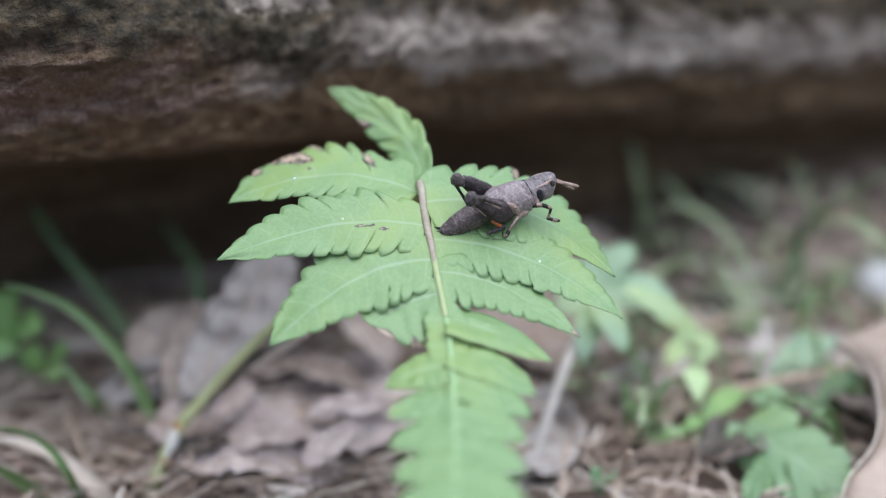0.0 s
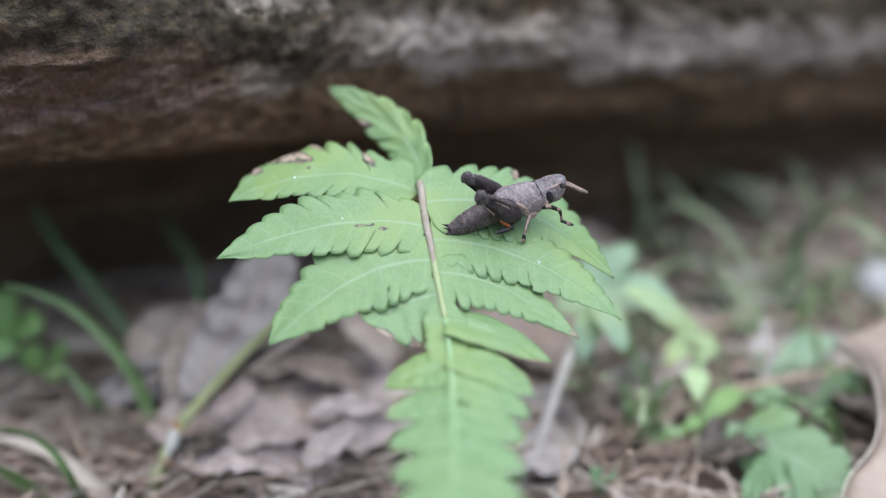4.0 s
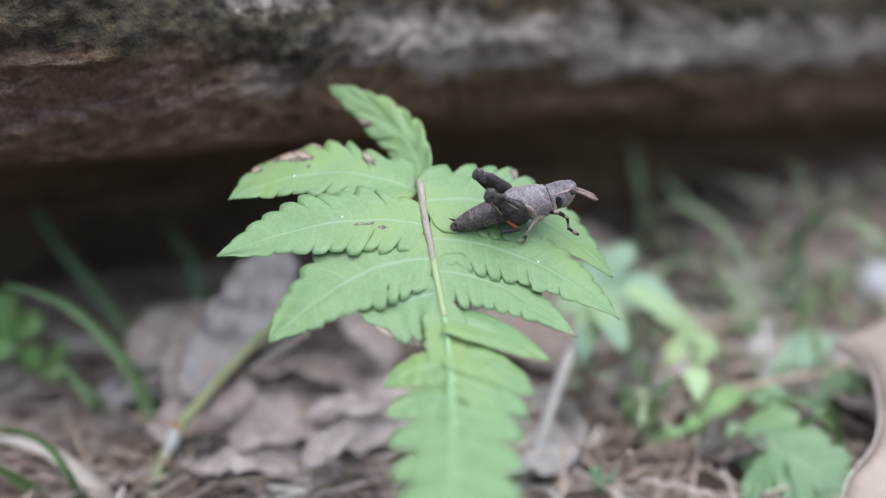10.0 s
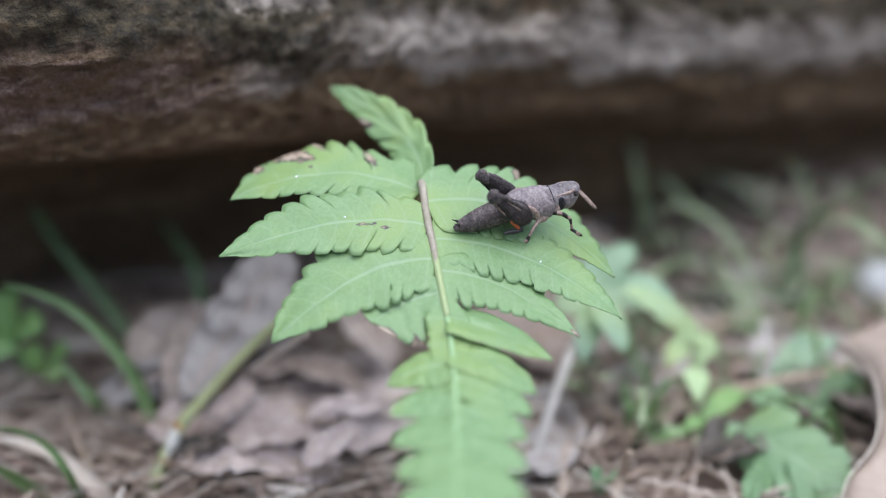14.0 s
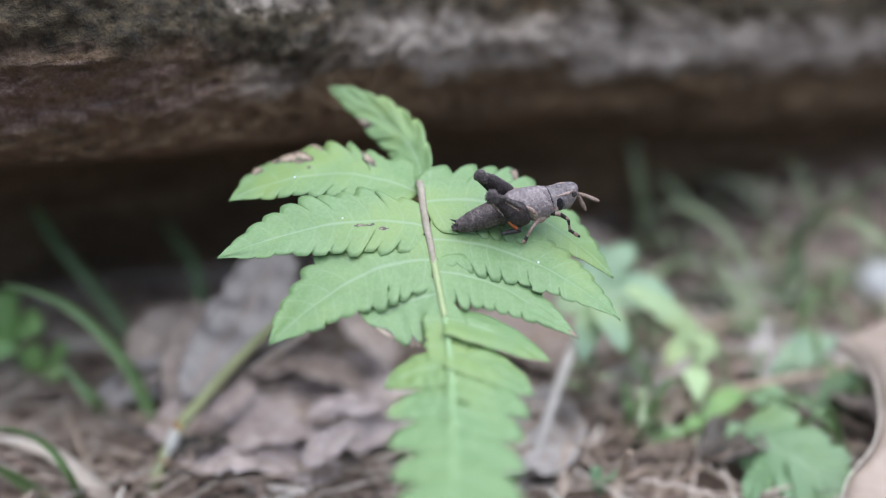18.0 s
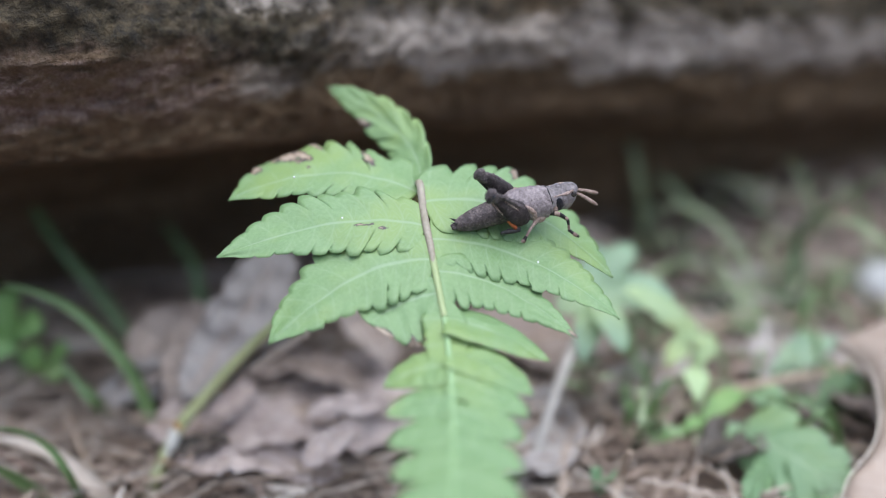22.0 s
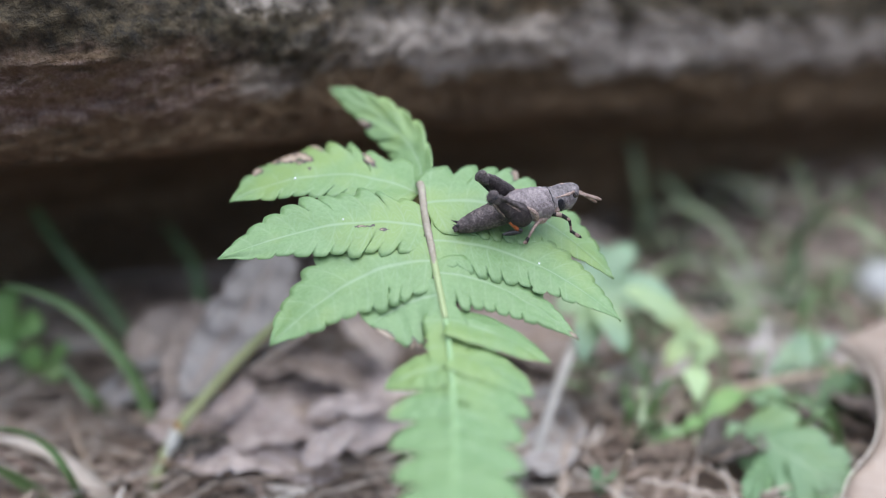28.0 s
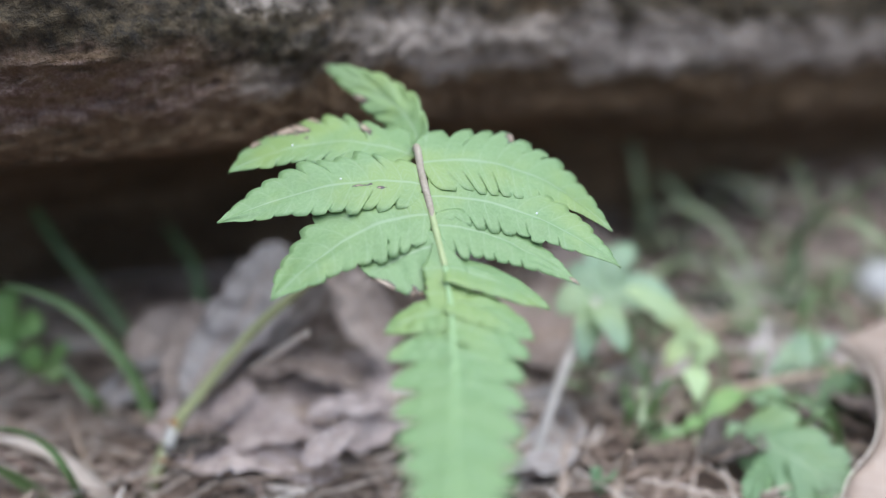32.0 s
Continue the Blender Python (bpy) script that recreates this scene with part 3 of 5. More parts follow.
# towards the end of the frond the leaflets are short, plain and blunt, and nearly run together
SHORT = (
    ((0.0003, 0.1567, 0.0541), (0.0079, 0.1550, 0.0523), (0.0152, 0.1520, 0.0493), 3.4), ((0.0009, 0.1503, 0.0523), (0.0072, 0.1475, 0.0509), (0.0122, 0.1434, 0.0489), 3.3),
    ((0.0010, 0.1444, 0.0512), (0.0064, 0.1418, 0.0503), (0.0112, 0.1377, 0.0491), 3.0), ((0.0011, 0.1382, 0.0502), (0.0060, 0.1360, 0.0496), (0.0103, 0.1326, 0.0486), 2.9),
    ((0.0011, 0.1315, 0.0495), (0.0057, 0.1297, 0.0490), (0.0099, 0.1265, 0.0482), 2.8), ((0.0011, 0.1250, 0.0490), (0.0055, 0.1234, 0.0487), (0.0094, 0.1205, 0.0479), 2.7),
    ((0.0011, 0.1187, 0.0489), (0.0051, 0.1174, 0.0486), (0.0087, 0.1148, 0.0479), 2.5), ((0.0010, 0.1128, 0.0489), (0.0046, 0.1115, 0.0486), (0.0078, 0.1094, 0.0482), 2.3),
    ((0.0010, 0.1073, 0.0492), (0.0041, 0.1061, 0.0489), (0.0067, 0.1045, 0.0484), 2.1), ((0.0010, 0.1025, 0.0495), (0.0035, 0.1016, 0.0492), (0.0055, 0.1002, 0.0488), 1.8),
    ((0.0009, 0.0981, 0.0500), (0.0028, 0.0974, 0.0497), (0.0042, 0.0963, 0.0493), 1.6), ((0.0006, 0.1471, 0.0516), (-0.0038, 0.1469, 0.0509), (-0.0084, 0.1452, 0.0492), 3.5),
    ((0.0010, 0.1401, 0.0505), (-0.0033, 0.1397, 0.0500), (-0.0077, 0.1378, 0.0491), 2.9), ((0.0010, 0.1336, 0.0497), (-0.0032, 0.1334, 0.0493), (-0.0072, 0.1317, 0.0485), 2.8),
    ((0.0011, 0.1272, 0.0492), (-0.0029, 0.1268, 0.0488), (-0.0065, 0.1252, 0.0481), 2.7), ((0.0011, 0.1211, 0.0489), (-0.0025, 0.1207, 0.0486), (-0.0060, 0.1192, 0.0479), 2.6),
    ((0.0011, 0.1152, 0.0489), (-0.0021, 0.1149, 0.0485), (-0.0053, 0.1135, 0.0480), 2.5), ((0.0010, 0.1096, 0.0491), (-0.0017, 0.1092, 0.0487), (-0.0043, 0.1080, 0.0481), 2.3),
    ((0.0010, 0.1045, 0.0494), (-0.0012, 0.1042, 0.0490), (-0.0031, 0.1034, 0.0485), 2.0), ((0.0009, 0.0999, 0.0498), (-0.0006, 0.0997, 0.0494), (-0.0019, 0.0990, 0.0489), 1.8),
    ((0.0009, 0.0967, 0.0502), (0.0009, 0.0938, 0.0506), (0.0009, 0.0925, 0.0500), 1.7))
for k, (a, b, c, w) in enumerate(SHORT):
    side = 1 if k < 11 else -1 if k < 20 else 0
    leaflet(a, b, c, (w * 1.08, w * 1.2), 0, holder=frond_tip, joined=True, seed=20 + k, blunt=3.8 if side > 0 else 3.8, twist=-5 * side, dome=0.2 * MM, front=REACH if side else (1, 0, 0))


def wing():
    """The strip of blade beside the midrib, into which the short leaflets run."""
    rng = random.Random(3)
    line = [p + NODE - BEND for p in RACHIS_LINE[4:]]
    bm = bmesh.new()
    uv = bm.loops.layers.uv.new("UVMap")
    grid = []
    for k in range(61):
        u = k / 60
        c = curve_at(line, u)
        row = []
        for j in range(-6, 7):
            v = j / 6
            ragged = 0.8 * noise.noise(Vector((u * 40, 5, 2))) + rng.uniform(-0.25, 0.25) if v < 0 and u < 0.22 else 0
            full = 3.3 if v < 0 and u < 0.2 else 3.5 - 2.0 * u
            w = (full + ragged + 0.35 * noise.noise(Vector((u * 14, v > 0, 2)))) * MM * (0.12 + 0.88 * min(1.0, u * 8))
            row.append(bm.verts.new(c + Vector((v * w, 0, -0.12 * MM - 0.35 * MM * abs(v)))))
        grid.append(row)
    for k in range(60):
        for j in range(12):
            f = bm.faces.new((grid[k][j], grid[k + 1][j], grid[k + 1][j + 1], grid[k][j + 1]))
            for lp, (a, b) in zip(f.loops, ((k, j), (k + 1, j), (k + 1, j + 1), (k, j + 1))):
                lp[uv].uv = (a / 6 + 0.25, 0.5 + (b / 12 - 0.5) * 0.5)
    thick(part("wing", bm, FERN, frond_tip, "strip of blade along the midrib"), 0.1 * MM)


wing()

# ---- the grasshopper ----
AHEAD, LEFT, OVER = Vector((0.9522, 0.2276, 0.2035)), Vector((-0.2697, 0.9395, 0.2113)), Vector((-0.1431, -0.2561, 0.9560))
STAND = Matrix((AHEAD, LEFT, OVER)).transposed().to_4x4()
SIGHT = Vector((0.0, 0.9063, -0.4226))


def mm(*p):
    return Vector(p) * MM


def lathe(rings, sides=28, ridge=0.0, lumps=0.05, seed=0.0):
    """A body along x: rings of (x, z, half width, half height), smoothed, with cross ridges."""
    bm = bmesh.new()
    line = [Vector((x, z, 0)) for x, z, w, h in rings]
    size = [Vector((w, h, 0)) for x, z, w, h in rings]
    loops = []
    steps = 10 * (len(rings) - 1)
    for k in range(steps + 1):
        c, q = curve_at(line, k / steps), curve_at(size, k / steps)
        seg = 1 - ridge * (0.5 - 0.5 * math.cos(math.tau * c.x / 1.15)) ** 6
        loop = []
        for a in range(sides):
            th = math.tau * a / sides
            g = seg * (1 + lumps * noise.noise(Vector((c.x * 1.7, math.cos(th) * 2.5 + seed, math.sin(th) * 2.5))) + 0.5 * lumps * noise.noise(Vector((c.x * 5, math.cos(th) * 7, math.sin(th) * 7 + seed))))
            # a low keel runs along the back
            keel = 1 + 0.06 * math.exp(-((th - math.pi / 2) / 0.18) ** 2)
            loop.append(bm.verts.new(mm(c.x, math.cos(th) * max(0.02, q.x) * g, c.y + math.sin(th) * max(0.02, q.y) * g * keel)))
        loops.append(loop)
    for a, b in zip(loops, loops[1:]):
        for i in range(sides):
            bm.faces.new((a[i], a[(i + 1) % sides], b[(i + 1) % sides], b[i]))
    bm.faces.new(loops[0][::-1])
    bm.faces.new(loops[-1])
    bmesh.ops.recalc_face_normals(bm, faces=bm.faces)
    return bm


def limb(joint, points, radii, material, parent, name, label="", flat=0.8, spines=0):
    """A leg part with its origin at its joint; all in millimetres of the body."""
    o = mm(*joint)
    bm = tube([mm(*p) - o for p in points], [r * MM for r in radii], 12, 20, flat, lumps=0.10)
    for k in range(spines):
        t = 0.25 + 0.65 * k / max(1, spines - 1)
        c = curve_at([mm(*p) - o for p in points], t)
        tube([c, c + mm(-0.28, 0.12 if k % 2 else -0.12, 0.22)], [0.07 * MM, 0.01 * MM], 5, 3, bm=bm)
    return part(name, bm, material, parent, label, at=o)


def ball(centre, sizes, material, parent, name, label=""):
    bm = bmesh.new()
    bmesh.ops.create_uvsphere(bm, u_segments=18, v_segments=12, radius=1)
    for v in bm.verts:
        v.co = Vector((v.co.x * sizes[0], v.co.y * sizes[1], v.co.z * sizes[2])) * MM * (1 + 0.05 * noise.noise(v.co * 4))
    return part(name, bm, material, parent, label, at=mm(*centre))


hopper = tagged(new("grasshopper"), "small wingless grey-brown grasshopper with dark thighs and orange shins", "insect")
part("abdomen", lathe([(-11.6, 0.75, 0.35, 0.4), (-11.1, 0.8, 0.95, 1.0), (-9.2, 0.95, 1.5, 1.6), (-7.2, 1.15, 1.8, 1.9), (-4.5, 1.4, 2.05, 2.1), (-2.2, 1.5, 2.2, 2.2), (0, 1.3, 2.0, 2.0)], ridge=0.05), BELLY, hopper, "dark grey ringed abdomen")
part("thorax", lathe([(-3.4, 1.9, 1.3, 1.2), (-2.4, 1.7, 2.2, 2.2), (-0.6, 1.4, 2.6, 2.6), (1.2, 0.95, 2.7, 2.75), (2.8, 0.75, 2.55, 2.55), (3.7, 0.75, 2.3, 2.35)], lumps=0.07, seed=4), BODY, hopper, "mottled grey shield over the thorax")
part("collar", lathe([(3.55, 0.8, 2.2, 2.25), (3.72, 0.8, 2.27, 2.32), (3.84, 0.8, 2.12, 2.17)], lumps=0.04), KNEE, hopper, "black seam behind the head")
part("neck_shield", lathe([(3.7, 0.8, 2.1, 2.2), (4.6, 0.8, 2.0, 2.15), (5.6, 0.85, 1.9, 2.1), (6.3, 0.85, 1.75, 1.95)], lumps=0.08, seed=9), HEAD, hopper, "grey shield behind the head")
head = part("head", lathe([(5.4, 0.6, 1.65, 2.0), (6.2, 0.6, 1.7, 2.2), (7.0, 0.8, 1.6, 2.1), (7.7, 1.15, 1.3, 1.6), (8.2, 1.45, 0.9, 1.0), (8.5, 1.6, 0.45, 0.5), (8.6, 1.6, 0.12, 0.15)], lumps=0.05, seed=13), HEAD, hopper, "grey blunt head")
for sgn in (-1, 1):
    ball((7.5, sgn * 1.4, 1.6), (0.45, 0.3, 0.52), EYEBALL, head, "eye")
    part("cheek_stripe", tube([mm(4.0, sgn * 1.5, 2.2), mm(5.2, sgn * 1.42, 2.15), mm(6.5, sgn * 1.35, 2.1), mm(7.5, sgn * 1.05, 2.1)], [0.08 * MM, 0.16 * MM, 0.24 * MM, 0.2 * MM], 8, 16, lumps=0.5), PINK, head, "pale pinkish stripe")
    ball((4.95, sgn * 1.75, 0.8), (0.65, 0.45, 1.2), JET, hopper, "cheek_patch", "black patch on the side")
    ball((4.1, sgn * 1.85, 0.1), (0.5, 0.4, 0.9), PINK, hopper, "side_plate", "pinkish plate above the front leg")
    ball((1.5, sgn * 2.1, -0.6), (0.95, 0.5, 0.85), PINK, hopper, "hip_plate", "pinkish plate above the middle leg")
    part("cercus", tube([mm(-11.3, sgn * 0.5, 1.5), mm(-12.1, sgn * 0.6, 2.1)], [0.22 * MM, 0.03 * MM], 8, 5), KNEE, hopper)
    ball((-11.7, sgn * 0.35, 0.7), (0.5, 0.3, 0.35), BELLY, hopper, "tail_flap")
    part("wing_pad", tube([mm(-2.1, sgn * 2.0, 3.1), mm(-0.7, sgn * 2.5, 2.5), mm(0.35, sgn * 2.62, 1.3), mm(0.7, sgn * 2.45, -0.6)], [0.2 * MM, 0.42 * MM, 0.5 * MM, 0.3 * MM], 10, 22, flat=0.6, lumps=0.35), PINK, hopper, "pale mottled hind edge of the thorax")

hind = {}
for sgn, side in ((-1, 0.0), (1, -0.25)):
    y = 3.0 * sgn
    thigh = limb((-0.8, 2.3 * sgn, 0.2), [(-0.6, 2.3 * sgn, 0.0), (-1.9, y * 0.97, 1.75 + side), (-3.4, y, 3.85 + side), (-5.0, y, 6.0 + side), (-5.75, y, 7.0 + side)], [0.9, 1.65, 1.85, 1.5, 0.98, 0.68, 0.72], THIGH, hopper, "hind_thigh", "thick dark brown thigh", 0.55)
    part("knee", tube([mm(-3.5, 0.7 * sgn, 4.9 + side), mm(-4.5, 0.72 * sgn, 6.1 + side), mm(-5.3, 0.72 * sgn, 7.1 + side), mm(-5.7, 0.7 * sgn, 7.45 + side)], [0.55 * MM, 0.78 * MM, 1.0 * MM, 0.95 * MM, 0.5 * MM], 14, 20, flat=0.72, lumps=0.25), RIDGE, thigh, "grey-brown knobbed knee")
    ball((-5.55, 1.15 * sgn, 6.35 + side), (0.5, 0.35, 0.6), KNEE, thigh, "knee_lobe", "shiny black knob below the knee")
    ball((-4.85, 1.3 * sgn, 6.85 + side), (0.4, 0.22, 0.35), JET, thigh, "knee_patch", "black patch on the knee")
    ball((-4.75, 0.7 * sgn, 7.35 + side), (0.6, 0.5, 0.5), BELLY, thigh, "knee_lobe")
    part("thigh_ridge", tube([mm(0.6, -0.1 * sgn, 1.3), mm(-1.4, 1.05 * sgn, 4.0 + side), mm(-4.0, 0.9 * sgn, 6.6 + side)], [0.25 * MM, 0.36 * MM, 0.36 * MM, 0.34 * MM], 10, 30, lumps=0.4), RIDGE, thigh, "grey-brown upper ridge")
    # teeth along the ridge, and slanting bars on the dark panel
    for k in range(7):
        t = 0.12 + 0.11 * k
        ball((0.6 - 4.4 * t, (0.05 + 1.15 * min(1.0, 2.2 * t)) * sgn, 1.6 + 5.3 * t + side * t), (0.24, 0.3, 0.2), RIDGE if k % 2 else BELLY, thigh, "ridge_tooth")
    for k in range(6):
        t = 0.16 + 0.10 * k
        c = mm(-0.2 - 4.3 * t, (0.75 + 0.85 * math.sin(min(1.0, 1.5 * t) * 2.2)) * sgn, 0.4 + 5.4 * t + side * t)
        part("thigh_bar", tube([c + mm(0.42, 0.0, 0.12), c, c + mm(-0.35, 0.02 * sgn, -0.42)], [0.03 * MM, 0.05 * MM, 0.03 * MM], 6, 6), RIDGE, thigh)
    part("thigh_edge", tube([mm(0.2, 0.55 * sgn, 1.0), mm(-1.45, 1.35 * sgn, 3.3 + side), mm(-3.2, 1.1 * sgn, 5.3 + side)], [0.1 * MM, 0.12 * MM, 0.08 * MM], 8, 18, lumps=0.5), PINK, thigh, "pale broken line along the thigh")
    ball((-1.6, 1.25 * sgn, 3.0), (0.2, 0.14, 0.2), CHALK, thigh, "pale_dot", "pale dot on the thigh")
    shin = limb((-6.3, 3.15 * sgn, 6.5 + side), [(-6.3, 3.15 * sgn, 6.5 + side), (-5.4, 3.3 * sgn, 4.7 + side), (-4.5, 3.4 * sgn, 3.0 + side), (-3.9, 3.5 * sgn, 1.9 + side)], [0.34, 0.24, 0.26, 0.3], KNEE, hopper, "hind_shin", "black spiny shin", 0.9, 6)
    part("shin_edge", tube([mm(0.05, 0.28 * sgn, -0.1), mm(0.9, 0.42 * sgn, -1.8), mm(1.7, 0.5 * sgn, -3.3)], [0.07 * MM, 0.09 * MM, 0.07 * MM], 6, 8), PINK, shin, "pale edge of the shin")
    part("shin_end", tube([mm(2.4, 0.35 * sgn, -4.6), mm(2.9, 0.4 * sgn, -5.5), mm(3.45, 0.45 * sgn, -6.5)], [0.3 * MM, 0.36 * MM, 0.3 * MM], 10, 10), ORANGE, shin, "bright orange end of the shin")
    part("hind_foot", tube([mm(3.4, 0.45 * sgn, -6.45), mm(3.85, 0.45 * sgn, -6.95), mm(2.5, 0.55 * sgn, -6.7), mm(1.0, 0.65 * sgn, -6.45)], [0.28 * MM, 0.44 * MM, 0.34 * MM, 0.42 * MM, 0.2 * MM], 10, 16, lumps=0.35), KNEE, shin, "black hooked foot")
    hind[sgn] = shin
legs, fore = {}, {}
for sgn in (-1, 1):
    legs["mid", sgn] = limb((1.3, 2.0 * sgn, -0.6), [(1.3, 2.0 * sgn, -0.5), (0.5, 2.6 * sgn, -0.75), (-0.6, 3.3 * sgn, -1.35), (-1.5, 3.8 * sgn, -2.1)], [0.7, 0.45, 0.3, 0.27, 0.22], PINK, hopper, "middle_leg", "pinkish middle leg")
    part("middle_foot", tube([mm(-2.7, 1.75 * sgn, -1.35), mm(-3.3, 2.0 * sgn, -1.86), mm(-3.7, 2.1 * sgn, -1.8)], [0.24 * MM, 0.36 * MM, 0.18 * MM], 8, 8, lumps=0.3), BANDED, legs["mid", sgn], "dark foot")
    legs["front", sgn] = limb((3.3, 1.8 * sgn, -0.3), [(3.3, 1.8 * sgn, -0.3), (4.6, 2.6 * sgn, -0.6), (5.6, 3.2 * sgn, -1.5)], [0.5, 0.45, 0.35, 0.3], BANDED, hopper, "front_leg", "banded pink and black front leg")
    knee_at, ankle_at = mm(2.3, 1.4 * sgn, -1.2), mm(2.2, 1.8 * sgn, -2.95)
    joints = [part("front_shin", tube([mm(0, 0, 0), mm(0, 0.25 * sgn, -0.8), mm(-0.05, 0.45 * sgn, -1.8)], [0.28 * MM, 0.2 * MM, 0.24 * MM], 8, 10), BANDED, legs["front", sgn], at=knee_at),
              part("front_foot", tube([mm(0, 0, 0), mm(0.7, 0.3 * sgn, -0.75), mm(1.4, 0.6 * sgn, -1.45)], [0.28 * MM, 0.26 * MM, 0.36 * MM, 0.16 * MM], 8, 10, lumps=0.35), BANDED, legs["front", sgn], "dark foot", at=ankle_at)]
    fore[sgn] = (*joints, knee_at, ankle_at)
feelers = {}
for sgn, o in ((-1, (8.2, -0.55, 1.05)), (1, (8.3, 0.55, 0.9))):
    feelers[sgn] = part("antenna", tube([mm(0, 0, 0), mm(1.2, 0, 0.05), mm(2.5, 0, 0.0), mm(3.75, 0, -0.1)], [0.2 * MM, 0.27 * MM, 0.3 * MM, 0.3 * MM, 0.34 * MM, 0.2 * MM], 10, 18, lumps=0.1), FEELER, hopper, "short thick pinkish-brown feeler", at=mm(*o))


# ---- dead leaves, sticks and straw ----
def dead_leaf_mesh(length, width, curl, wave, seed):
    """A fallen leaf with a midrib, curled along its length and crumpled."""
    bm = bmesh.new()
    nu, nv = 48, 14
    grid = []
    for i in range(nu + 1):
        u = i / nu
        w = width * 0.5 * (math.sin(math.pi * min(1, u * 0.96 + 0.04)) ** 0.7)
        row = []
        for j in range(nv + 1):
            v = 2 * j / nv - 1
            rag = 1 + 0.22 * noise.noise(Vector((u * 6, seed + (3 if v > 0 else 0), 0))) + 0.12 * noise.noise(Vector((u * 19, seed + (5 if v > 0 else 0), 2)))
            a = v * curl
            y = rag * w * (math.sin(a) / curl if curl else v)
            z = w * ((1 - math.cos(a)) / curl if curl else 0)
            z += wave * noise.noise(Vector((u * 4, v * 2.2, seed))) + 0.4 * wave * noise.noise(Vector((u * 11, v * 6, seed + 3))) - 0.02 * width * math.exp(-(v / 0.08) ** 2) + 0.012 * width * math.sin(u * 62 - abs(v) * 9)
            z += length * 0.10 * (2 * u - 1) ** 2 * math.sin(seed)
            row.append(bm.verts.new((length * (u - 0.5), y, z)))
        grid.append(row)
    for a, b in zip(grid, grid[1:]):
        for j in range(nv):
            bm.faces.new((a[j], b[j], b[j + 1], a[j + 1]))
    return bm


def dead_leaf(m, length, width, curl=0.7, wave=0.003, seed=0, material=None, label="curled brown dead leaf lying on the litter", group=""):
    ob = part("dead_leaf", dead_leaf_mesh(length, width, curl, wave, seed), material or DEAD)
    thick(ob, 0.3 * MM)
    spine = [ob.data.vertices[i * 15 + 7].co + Vector((0, 0, 0.2 * MM)) for i in range(0, 49, 6)]
    part("midrib", tube([spine[0] * 1.25] + spine, [width * 0.022, width * 0.026, width * 0.012], 6, 30), material if material is DEAD_SHADE_DARK else STRAW, ob, "midrib and stalk")
    ob.matrix_world = m
    return tagged(ob, label, "dead leaf", group)


def lay(p, lift=0.003, rx=0, ry=0, rz=0):
    return pose(p[0], p[1], p[2] + lift + max(0.0, swell(p[0], p[1])), rx, ry, rz)


# the heap of big grey leaves behind the stalk
def bent_leaf(points, width, fold, material, label, twist=0.0):
    """A dead leaf dried into a curved trough."""
    bm = ribbon([Vector(p) for p in points], width, fold, 60, 14, 0.75, (1, 0.2, 0.1), None, twist, True)
    for v in bm.verts:
        v.co += Vector((0.6, -1, 0.5)) * (0.0035 * noise.noise(v.co * 90) + 0.0016 * noise.noise(v.co * 280) + 0.0008 * noise.noise(v.co * 800))
    ob = part("dead_leaf", bm, material)
    pts = [Vector(p) for p in points]
    spine = [curve_at(pts, k / 8) for k in range(9)]
    spine = [q + Vector((0.6, -1, 0.5)) * (0.0035 * noise.noise(q * 90) + 0.0016 * noise.noise(q * 280) + 0.0003) for q in spine]
    part("midrib", tube(spine, [width * 0.05, width * 0.04, width * 0.02], 6, 30), DEAD, ob, "darker midrib")
    return tagged(ob, label, "dead leaf")


bent_leaf(((-0.0503, 0.2007, 0.0133), (-0.0441, 0.2074, 0.0195), (-0.0386, 0.2142, 0.0259), (-0.0346, 0.2206, 0.0315), (-0.0325, 0.2241, 0.0349)), 0.0125, 0.45, DEAD_GREY, "long grey-brown dead leaf standing up in a heap", 0.5)
bent_leaf(((-0.0355, 0.2119, 0.0169), (-0.0326, 0.2186, 0.0210), (-0.0263, 0.2254, 0.0233), (-0.0172, 0.2300, 0.0230)), 0.012, 0.3, DEAD_GREY, "grey-brown dead leaf leaning on a heap", -0.5)
bent_leaf(((-0.0096, 0.2127, 0.0125), (-0.0143, 0.2179, 0.0174), (-0.0196, 0.2228, 0.0240), (-0.0239, 0.2268, 0.0285)), 0.012, 0.5, DEAD, "brown curled dead leaf standing on its edge", 0.4)
bent_leaf(((-0.0627, 0.2108, 0.0084), (-0.0587, 0.2164, 0.0143), (-0.0533, 0.2204, 0.0187), (-0.0453, 0.2224, 0.0209)), 0.0130, 0.5, DEAD, "large brown dead leaf, crumpled, in a heap", 0.7)
bent_leaf(((-0.0539, 0.2042, 0.0085), (-0.0511, 0.2097, 0.0143), (-0.0495, 0.2156, 0.0187), (-0.0510, 0.2221, 0.0224)), 0.0100, 0.5, DEAD, "brown crumpled dead leaf leaning on a heap", -0.4)
bent_leaf(((-0.0696, 0.2079, 0.0062), (-0.0632, 0.2113, 0.0094), (-0.0566, 0.2134, 0.0121), (-0.0499, 0.2147, 0.0127)), 0.0080, 0.5, DEAD_GREY, "grey-brown dead leaf lying against a heap", 0.3)
dead_leaf(lay((-0.0277, 0.2050, 0.0000), 0.0085, 5, -2, 10), 0.062, 0.034, 0.35, 0.004, 4.4, DEAD_PALE, "broad flat pinkish-grey dead leaf on the ground")
dead_leaf(lay((-0.0378, 0.1934, 0.0000), 0.0065, 6, 3, -20), 0.040, 0.022, 0.5, 0.003, 6.1, DEAD_PALE, "flat grey dead leaf on the ground")
